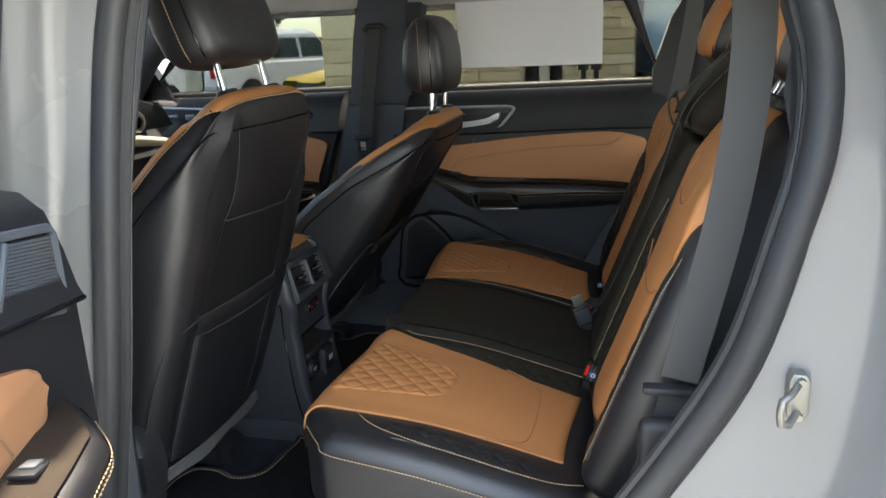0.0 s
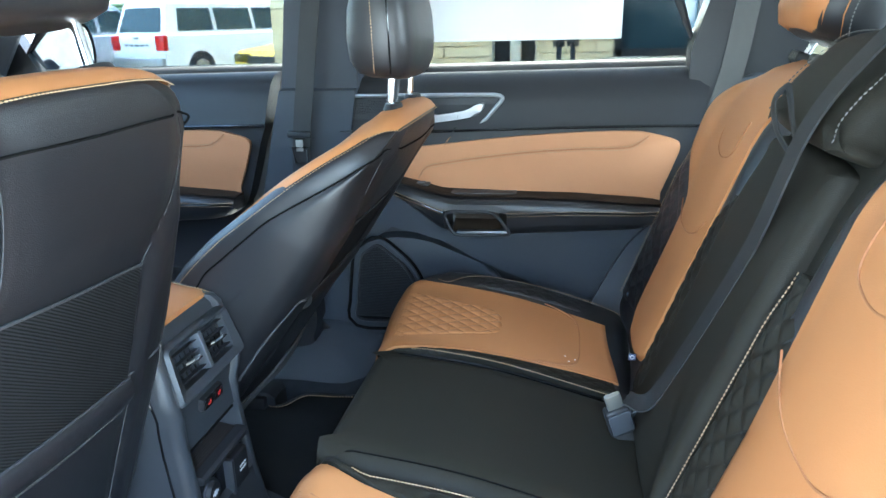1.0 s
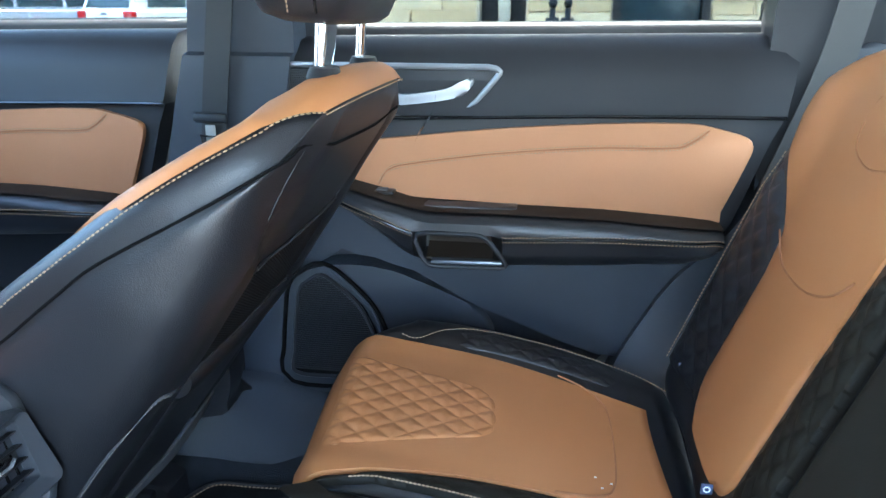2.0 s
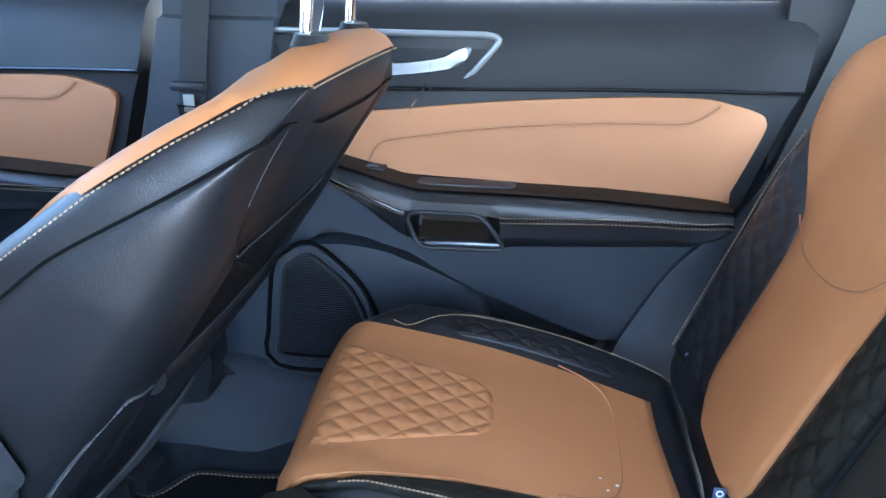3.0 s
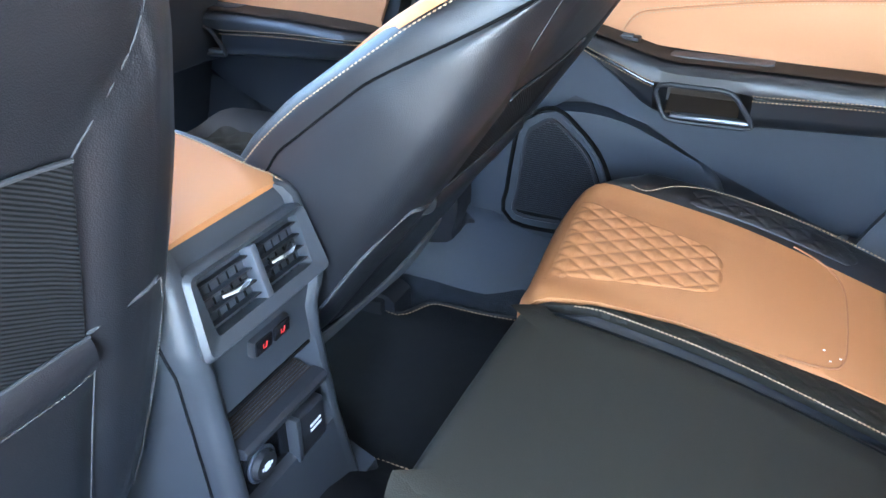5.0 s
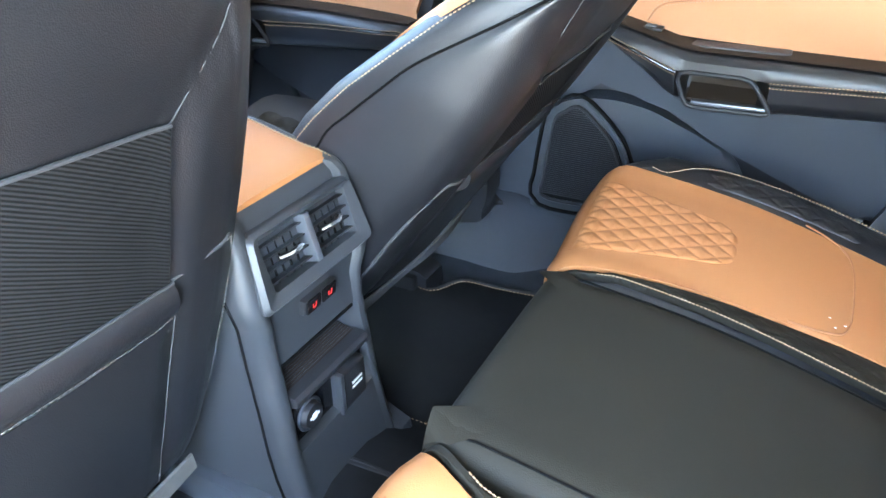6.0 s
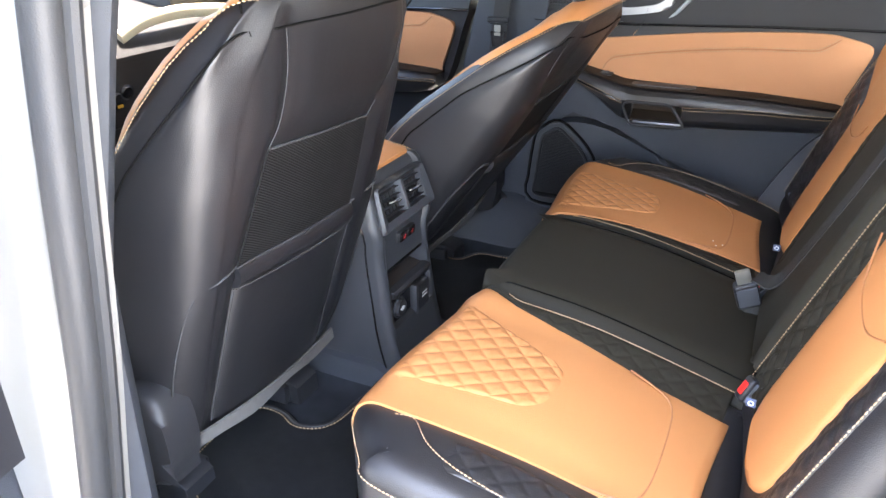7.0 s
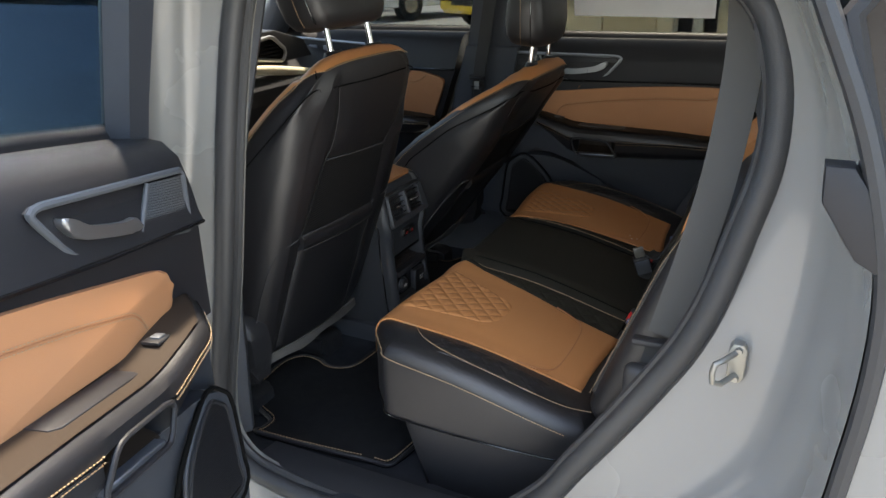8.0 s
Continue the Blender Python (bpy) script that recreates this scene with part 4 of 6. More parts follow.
def front_seat(label, s, m_back, m_base):
    """s is the sign of the side that faces the doors."""
    o = s
    on_back = lambda u, v, lift=0.0015: back_point(u, v, lift, s)
    seat = thing("front_seat", label, "car seat", group="front seats")
    back = part("backrest", loft([back_ring(v, s) for v in SHELL_LEVELS]), BLACK, seat, "black leather backrest shell", smooth=70)
    back.matrix_basis = m_back
    rows = []
    for v in LEVELS[6:23]:
        hw, W, C = knots(HW, v), knots(WING, v), knots(CORE, v)
        e = lerp(0.72, 1.0, sstep(0.12 if s < 0 else 0.27, 0.50, v))
        half = [(1.010 * e, W - 0.012 + 0.013 * (1 - e) * 3), (0.992 * e, W - 0.002), (0.93 * min(1, e * 1.06), W + 0.004), (0.80, lerp(W, C, 0.35) + 0.004), (0.66, lerp(W, C, 0.9) + 0.004), (0.4, C + 0.004), (0.15, C)]
        up = v + 0.005 * sstep(0.57, 0.63, v)
        rows.append([(-w, u * hw, up) for u, w in half] + [(-w, -u * hw, up) for u, w in half[::-1]])
    span = (1.0, 0.985, 0.93, 0.80, 0.66, 0.4, 0.15, -0.15, -0.4, -0.66, -0.80, -0.93, -0.985, -1.0)
    OVER = [(0.612, 0.042, 0.2085, 0.628, 0.068), (0.622, 0.036, 0.203, 0.648, 0.058), (0.631, 0.029, 0.197, 0.662, 0.042), (0.638, 0.021, 0.186, 0.665, 0.024), (0.642, 0.013, 0.173, 0.659, 0.006)]
    for ve, we, ue, vc, wc in OVER:
        rows.append([(-lerp(wc, we, abs(f) ** 4), f * ue, lerp(vc, ve, abs(f) ** 4)) for f in span])
    part("front_cover", loft(rows, closed=False), TAN, back, "tan leather front cover", smooth=70)
    for sg in (1, -1):
        edge = [Vector((-(knots(WING, v) - 0.015), sg * (knots(HW, v) * 1.0 + 0.0015), v)) for v in LEVELS[8:23]] + [Vector((-(we - 0.001), sg * (ue + 0.0015), ve)) for ve, we, ue, vc, wc in OVER]
        part("cover_stitching", stitches(edge, 0.0065, 0.0048, 0.0009, (0, sg * 0.001, 0)), THREAD, back, "tan edge stitching")
        turn = [on_back(sg * 0.150, 0.611), on_back(sg * 0.192, 0.606), Vector((-knots(REAR, 0.595) - 0.006, sg * 0.226, 0.595))]
        part("side_seam", tube(smooth_line([Vector((-seam_depth(v), sg * (knots(HW, v) * 0.990 + 0.001), v)) for v in LEVELS[5:22]] + turn[::-1], 3), 0.0017), HOLLOW, back, "sewn side seam")
    # back panel: seams, mesh pocket, padded hem, lower pocket
    up_out = smooth_line([on_back(o * 0.128, 0.611), on_back(o * 0.114, 0.55), on_back(o * 0.114, 0.48), on_back(o * 0.132, 0.440)], 6)
    up_in = smooth_line([on_back(-o * 0.192, 0.600), on_back(-o * 0.204, 0.56), on_back(-o * 0.190, 0.49), on_back(-o * 0.132, 0.418)], 6)
    part("panel_seam", tube(up_out, 0.0009), PIPING, back, "grey sewn seam")
    part("panel_seam", tube(up_in, 0.0009), PIPING, back, "grey sewn seam")
    part("panel_seam", tube(smooth_line([on_back(o * a, v) for a, v in ((-0.150, 0.611), (-0.10, 0.613), (0.0, 0.613), (0.10, 0.612), (0.150, 0.611))], 6), 0.0017), HOLLOW, back, "black sewn shoulder seam")
    part("panel_seam", tube([on_back(o * 0.186, 0.602), on_back(o * 0.190, 0.622), on_back(o * 0.188, 0.640)], 0.0014), HOLLOW, back)
    mesh = lambda a, b: on_back(lerp(lerp(o * 0.163, o * 0.132, b), lerp(-o * 0.140, -o * 0.132, b), a), lerp(lerp(0.250, 0.238, a), lerp(0.440, 0.418, a), b), 0.003)
    part("mesh_pocket", sheet(mesh, 14, 14, drop=(-0.006, 0, 0)), MESH_CLOTH, back, "ribbed black mesh map pocket")
    part("pocket_top_seam", tube([mesh(k / 10, 1.0) for k in range(11)], 0.0020), PIPING, back)
    hem = lambda a, b: on_back(lerp(o * 0.166, -o * 0.143, a), lerp(lerp(0.215, 0.198, a), lerp(0.254, 0.242, a), b), 0.003 + 0.012 * math.sin(math.pi * b) ** 0.6)
    part("pocket_hem", sheet(hem, 16, 8, drop=(-0.012, 0, 0)), BLACK, back, "padded black leather pocket hem", smooth=80)
    part("hem_piping", tube([hem(k / 12, 1.0) + Vector((0.002, 0, 0)) for k in range(13)], 0.0016), PIPING, back)
    part("hem_stitching", stitches([hem(k / 12, 0.05) + Vector((0.001, 0, 0)) for k in range(13)], 0.006, 0.0045, 0.0006, (0.001, 0, 0)), THREAD_GREY, back)
    low = lambda a, b: on_back(lerp(o * 0.166, -o * 0.148, a), lerp(lerp(-0.074, -0.104, a), lerp(0.215, 0.198, a), b), 0.004 + 0.006 * math.sin(math.pi * a))
    part("lower_pocket", sheet(low, 12, 10, drop=(-0.010, 0, 0)), BLACK, back, "smooth black lower pocket panel", smooth=80)
    part("pocket_side_seam", tube([low(0, k / 10) for k in range(11)], 0.0014), PIPING, back)
    part("pocket_side_seam", tube([low(1, k / 10) for k in range(11)], 0.0014), PIPING, back)
    flank = smooth_line([on_back(o * 0.166, 0.256), on_back(o * 0.205, 0.254), on_back(o * 0.240, 0.226), on_back(o * 0.252, 0.13), on_back(o * 0.248, 0.02), on_back(o * 0.238, -0.09)], 6)
    part("flank_seam", tube(flank, 0.0016), PIPING, back, "grey sewn flank seam")
    inner = smooth_line([on_back(-o * 0.143, 0.242), on_back(-o * 0.20, 0.258), on_back(-o * 0.226, 0.248), on_back(-o * 0.240, 0.15), on_back(-o * 0.236, 0.03), on_back(-o * 0.226, -0.09)], 6)
    part("flank_seam", tube(inner, 0.002), PIPING, back, "grey sewn flank seam")
    part("flank_stitching", stitches(inner[8:], 0.006, 0.0045, 0.0009, (0.002, 0, 0)), THREAD_GREY, back, "pale flank stitching")
    felt = lambda a, b: Vector((0.012 + 0.013 * math.sin(math.pi * a) + (0.006 + 0.003 * math.cos(9 * a)) * b, o * lerp(-0.200, 0.238, a), lerp(lerp(-0.100, -0.070, a ** 1.5), lerp(-0.124, -0.096, a ** 1.5), b) + 0.004 * math.cos(5 * math.pi * a) * b))
    part("felt_skirt", sheet(felt, 14, 2, drop=(-0.004, 0, 0)), FELT, back, "grey felt skirt under the backrest")
    part("tag", box(-0.170, o * 0.268, 0.30, -0.150, o * 0.273, 0.345, 0.001), PIPING, back, "small dark sewn tag")
    part("top_stitching", stitches([(-lerp(0.0035, 0.0105, abs(k / 8 - 1) ** 4), lerp(-1, 1, k / 16) * 0.174, lerp(0.6585, 0.642, abs(k / 8 - 1) ** 4)) for k in range(17)], 0.0055, 0.0045, 0.0009, (0.001, 0, 0)), THREAD, back, "tan stitching")
    # headrest
    for yy in (-0.083, 0.083):
        part("post", tube([(-0.040, yy, 0.615), (-0.097, yy, 0.72)], 0.0068, n=12), CHROME, back, "chrome headrest post")
        collar = bmesh.new()
        bmesh.ops.create_cone(collar, cap_ends=True, segments=20, radius1=0.026, radius2=0.020, depth=0.012, matrix=Matrix.Translation((-0.053, yy, 0.652)) @ Matrix.Rotation(radians(-32), 4, "Y") @ Matrix.Diagonal((0.75, 1.25, 1, 1)))
        part("collar", collar, PLASTIC_DARK, back, "black plastic post collar")
    if s > 0:
        part("film", sheet(lambda a, b: (-0.060 - 0.02 * b + 0.004 * math.sin(9 * a), -0.092 + 0.045 * a, 0.655 + 0.045 * b + 0.004 * math.sin(7 * a + 3 * b)), 6, 6), STRAP_FILM, back, "scrap of clear film on the post")
    hr = []
    for k, (z, dx0, dx1, hw) in enumerate(((0.0, -0.040, 0.040, 0.10), (0.008, -0.056, 0.048, 0.124), (0.03, -0.067, 0.054, 0.138), (0.07, -0.072, 0.054, 0.145), (0.12, -0.072, 0.048, 0.145), (0.165, -0.064, 0.037, 0.138), (0.192, -0.050, 0.022, 0.124), (0.206, -0.032, 0.004, 0.10), (0.210, -0.018, -0.006, 0.066))):
        ctl = [(dx1, 0), (dx1 - 0.002, hw * 0.6), (dx1 - 0.012, hw * 0.90), (lerp(dx0, dx1, 0.6), hw), (lerp(dx0, dx1, 0.3), hw), (dx0 + 0.012, hw * 0.92), (dx0, hw * 0.6), (dx0 - 0.004, 0), (dx0, -hw * 0.6), (dx0 + 0.012, -hw * 0.92), (lerp(dx0, dx1, 0.3), -hw), (lerp(dx0, dx1, 0.6), -hw), (dx1 - 0.012, -hw * 0.90), (dx1 - 0.002, -hw * 0.6)]
        hr.append([(a, b, z) for a, b in curve2(ctl, 4)])
    head = part("headrest", loft(hr), BLACK, seat, "black leather headrest with edge stitching", smooth=80)
    hm = m_back @ pose(-0.092, 0, 0.690, 0, -31, 0)
    head.matrix_basis = hm
    for sg in (1, -1):
        rim = smooth_line([(lerp(d0, d1, 0.72), sg * (h + 0.0012), z) for z, d0, d1, h in ((0.012, -0.056, 0.048, 0.126), (0.03, -0.067, 0.054, 0.137), (0.07, -0.072, 0.054, 0.144), (0.12, -0.072, 0.048, 0.144), (0.165, -0.064, 0.037, 0.137), (0.190, -0.050, 0.022, 0.124))], 5)
        part("headrest_seam", tube(rim, 0.0016), GLOSS, head)
        part("headrest_stitching", stitches([q + Vector((-0.030, 0, 0)) for q in rim], 0.006, 0.0045, 0.0009, (0, sg * 0.001, 0)), THREAD, head, "tan stitching")
    # cushion, side cover and rails, in the upright frame of the seat base
    top = lambda a, b: 0.665 - 0.03 * b * b * 8 - 0.12 * a + 0.045 * sstep(0.15, 0.26, abs(b))
    out = curve2([(-0.09, -0.20), (-0.09, 0.20), (-0.12, 0.250), (-0.3, 0.268), (-0.46, 0.25), (-0.52, 0.17), (-0.535, 0), (-0.52, -0.17), (-0.46, -0.25), (-0.3, -0.268), (-0.12, -0.250)], 5)[::-1]
    cush = part("cushion", pillow(out, lambda a, b: top(a, b) - 0.02, 0.555, 0.04), BLACK, seat, "black leather seat cushion", smooth=80)
    cush.matrix_basis = m_base
    quilt = lambda a, b: (lerp(-0.50, -0.08, a), lerp(-0.19, 0.19, b), top(lerp(-0.50, -0.08, a), lerp(-0.19, 0.19, b)) - 0.012 + diamond(a * 9, b * 8, 0.006))
    part("quilted_panel", sheet(quilt, 70, 60, drop=(0, 0, -0.015)), BLACK_SOFT, cush, "black quilted leather seat panel", smooth=80)
    cover = [(-0.50, 0.54), (-0.50, 0.60), (-0.3, 0.655), (-0.10, 0.70), (0.0, 0.72), (0.045, 0.70), (0.06, 0.64), (0.05, 0.575), (0.0, 0.535), (-0.4, 0.50)]
    for sg in (1, -1):
        shift = -0.035 if sg == s else -0.14
        part("side_cover", prism([(a + shift, b) for a, b in curve2(cover, 4)], sg * 0.290, sg * 0.225, r=0.020, seg=4), PLASTIC_DARK, cush, "black plastic side cover")
        part("rail", box(-0.55, sg * 0.135 - 0.02, 0.395, -0.09, sg * 0.135 + 0.02, 0.44, 0.004), PLASTIC_DARK, cush, "black seat rail")
        part("rail_cap", prism([(-0.14, 0.390), (-0.14, 0.452), (-0.085, 0.448), (-0.068, 0.435), (-0.066, 0.390)], sg * 0.165 - 0.035, sg * 0.165 + 0.035, r=0.004), PLASTIC_DARK, cush, "black plastic rail end cap")
        part("leg", box(-0.45, sg * 0.135 - 0.012, 0.43, -0.16, sg * 0.135 + 0.012, 0.58), PLASTIC_DARK, cush)
    return seat


front_seat("black leather front seat with tan front and mesh map pocket", -1, pose(-0.533, -0.366, 0.662, 0, 18.3, 0), pose(-0.54, -0.366, 0))
front_seat("black leather front seat with a tan front cover, strongly reclined", 1, pose(-0.500, 0.385, 0.655, 0, 35, 0) @ Matrix.Diagonal((1, 1, 0.945, 1)), pose(-0.52, 0.385, 0))

# ---- rear bench ----
bench = thing("rear_bench_seat", "tan and black leather rear bench seat with diamond quilting", "car seat")


def bench_top(x, y):
    z = 0.726 - 0.09 * x - 0.10 * (x + math.sqrt(x * x + 0.0064))
    z += 0.014 * sstep(0.50, 0.60, abs(y))
    z += 0.010 * sstep(0.27, 0.20, abs(y)) + 0.012 * sstep(0.205, 0.13, abs(y))
    return z


def bench_front(y):
    return -0.208 - 0.010 * sstep(0.16, 0.22, abs(y)) - 0.026 * sstep(0.15, 0.50, abs(y)) + 0.080 * sstep(0.52, 0.675, abs(y)) ** 1.5


LIP = 0.04


def over_lip(sv, y, lift=0.005):
    """A point on the cushion: sv metres behind the lip; below zero it runs down the front."""
    xf = bench_front(y)
    if sv >= 0:
        x = xf + LIP + sv
        return Vector((x, y, bench_top(x, y) + lift))
    f = -sv / LIP
    zt = bench_top(xf + LIP, y)
    if f < math.pi / 2:
        return Vector((xf + LIP - (LIP + lift) * math.sin(f), y, zt - LIP + (LIP + lift) * math.cos(f)))
    return Vector((xf - lift, y, zt - LIP - (f - math.pi / 2) * LIP))


def outer_cushion(s):
    Y = lambda v: s * v
    edge = [(bench_front(v), Y(v)) for v in (0.185, 0.3, 0.4, 0.48, 0.53, 0.57, 0.61, 0.64, 0.658)] + [(-0.13, Y(0.668)), (0.0, Y(0.672)), (0.15, Y(0.668)), (0.25, Y(0.655)), (0.275, Y(0.62)), (0.285, Y(0.5)), (0.285, Y(0.3)), (0.28, Y(0.215)), (0.2, Y(0.205)), (0.0, Y(0.19)), (-0.15, Y(0.184))]
    out = curve2(edge, 3)
    if s < 0:
        out = out[::-1]
    c = part("seat_cushion", pillow(out[::-1] if area(out) < 0 else out, bench_top, 0.585, LIP, 6, 30), BLACK, bench, "black leather cushion with a tan panel", smooth=80)
    base = [(a * 0.9 + 0.03, b) for a, b in out]
    part("base", pillow(base[::-1] if area(base) < 0 else base, lambda a, b: 0.60, 0.395, 0.02, 3, 2, taper=0.05), PLASTIC_DARK, c, "black seat base cover")
    # lower side seam
    ring = [Vector((a, b, 0.587)) for a, b in inset(out if area(out) > 0 else out[::-1], -0.002)]
    part("base_seam", tube(ring, 0.002, True), GLOSS, c)
    # tan panel over the lip
    yo = 0.560
    inner = lambda x: knots([(-0.21, 0.178), (-0.11, 0.220), (-0.03, 0.240), (0.06, 0.256), (0.15, 0.272), (0.25, 0.278)], x)
    fn = lambda a, b: over_lip(lerp(-0.10, 0.425, b), s * lerp(lerp(yo, 0.536, b), inner(max(-0.21, lerp(-0.268, 0.255, b))), a), 0.0045 + 0.004 * (1 - (2 * a - 1) ** 6))
    part("tan_panel", sheet(fn, 30, 40, drop=(0, 0, -0.012)), TAN, c, "tan leather seat panel", smooth=80)
    fp = lambda x, y, lift=0.0: Vector((x, s * y, bench_top(x, s * y) + 0.0082 + lift))
    # diamond quilt
    def q(a, b):
        sv = lerp(-0.02, 0.203 - 0.035 * abs(2 * a - 1) ** 4, b)
        y = s * lerp(lerp(0.490, 0.455, b), lerp(0.245, 0.325, b), a)
        e = min(a, 1 - a, b, 1 - b)
        return over_lip(sv, y, 0.0075 + 0.001 * sstep(0, 0.06, e) + diamond(abs(y) / 0.038, sv / 0.043, 0.0032) * sstep(0.0, 0.05, e))
    part("diamond_quilting", sheet(q, 90, 80, drop=(0, 0, -0.008)), TAN, c, "tan diamond-quilted insert", smooth=80)
    rim = [q(0, k / 10) for k in range(11)] + [q(k / 8, 1) for k in range(1, 9)] + [q(1, 1 - k / 10) for k in range(1, 11)]
    part("quilt_seam", tube([p + Vector((0, 0, -0.0008)) for p in rim], 0.0016), SEAM_TAN, c, "sewn seam round the quilting")
    shoe = smooth_line([fp(0.085, 0.546), fp(0.122, 0.537), fp(0.148, 0.519), fp(0.159, 0.488), fp(0.163, 0.43), fp(0.163, 0.36), fp(0.160, 0.318), fp(0.150, 0.292), fp(0.124, 0.276), fp(0.085, 0.264)], 8)
    part("panel_seam", tube([p + Vector((0, 0, -0.0004)) for p in shoe], 0.0015), SEAM_TAN, c, "sewn seam in the tan leather")
    # black quilted strip on the inner side, and bolster seams
    def strip(a, b):
        sv = lerp(-0.05, 0.415, b)
        edge_in = inner(max(-0.21, sv - 0.19))
        y = lerp(edge_in + 0.001, min(0.202, edge_in - 0.006), a)
        return over_lip(sv, s * y, 0.0020 + diamond(sv / 0.043, y / 0.038, 0.0028) * sstep(0, 0.2, min(a, 1 - a)) * sstep(0.10, 0.2, b) * sstep(0, 0.03, 1 - b))
    part("quilted_strip", sheet(strip, 30, 130, drop=(0, 0, -0.010)), BLACK_SOFT, c, "black quilted leather strip", smooth=80)
    part("strip_stitching", stitches([strip(1, k / 30) + Vector((0, 0, 0.001)) for k in range(5, 31)], 0.0050, 0.0044, 0.0009, (0, 0, 0.001)), THREAD, c, "tan stitching")
    bol = lambda a, b: (lambda x, y: Vector((x, s * y, bench_top(x, s * y) - 0.004 + 0.0055 * sstep(0, 0.2, min(b, 1 - b)) + diamond(x / 0.043, y / 0.038, 0.0026) * sstep(0, 0.12, min(a, 1 - a)) * sstep(0, 0.03, min(b, 1 - b)))))(lerp(-0.10, 0.20, b), lerp(0.566, 0.625, a))
    part("quilted_bolster", sheet(bol, 24, 110, drop=(0, 0, -0.010)), BLACK, c, "black quilted leather bolster", smooth=80)
    hug = smooth_line([Vector((x, s * y, bench_top(x, s * y) + 0.0045)) for x, y in ((-0.165, 0.566), (-0.14, 0.562), (-0.10, 0.600), (-0.04, 0.622), (0.08, 0.630), (0.20, 0.624), (0.26, 0.60))], 8)
    part("bolster_stitching", stitches(hug, 0.0062, 0.0046, 0.0009, (0, 0, 0.001)), THREAD, c, "tan stitching")
    side = [Vector((a, b, bench_top(a, b) - LIP + 0.012)) for a, b in inset(out if area(out) > 0 else out[::-1], -0.0005) if abs(b) > 0.40 and a < 0.25]
    side.sort(key=lambda q: (q.x + (0 if abs(q.y) > 0.6 else -1), abs(q.y)))
    part("rim_stitching", stitches(side, 0.0062, 0.0046, 0.0009, (0, s * 0.001, 0.0)), THREAD, c, "tan stitching")
    return c


def area(poly):
    return sum(poly[i - 1][0] * poly[i][1] - poly[i][0] * poly[i - 1][1] for i in range(len(poly)))


outer_cushion(-1)
outer_cushion(1)
medge = [(-0.202, -0.172), (-0.208, -0.14), (-0.208, 0.14), (-0.202, 0.172), (-0.13, 0.180), (0.0, 0.188), (0.2, 0.198), (0.28, 0.200), (0.285, 0.0), (0.28, -0.200), (0.2, -0.198), (0.0, -0.188), (-0.13, -0.180)]
mout = curve2(medge, 4)
mid = part("seat_cushion", pillow(mout if area(mout) > 0 else mout[::-1], bench_top, 0.56, 0.030, 5, 30), BLACK_SOFT, bench, "plain black leather middle cushion", smooth=80)
for sg in (1, -1):
    part("panel_seam", tube([over_lip(lerp(-0.05, 0.44, k / 16), sg * lerp(0.158, 0.166, k / 16), 0.0008) for k in range(17)], 0.0013), HOLLOW, mid, "black sewn seam")
part("base", box(-0.20, -0.18, 0.395, 0.25, 0.18, 0.57, 0.01), PLASTIC, mid, "dark seat base cover")

# backs: local a sideways, b up the back, height forwards
BACK_M = Matrix.Translation((0.262, 0, 0.66)) @ Matrix.Rotation(radians(20.5), 4, "Y") @ Matrix(((0, 0, -1, 0), (1, 0, 0, 0), (0, 1, 0, 0), (0, 0, 0, 1)))


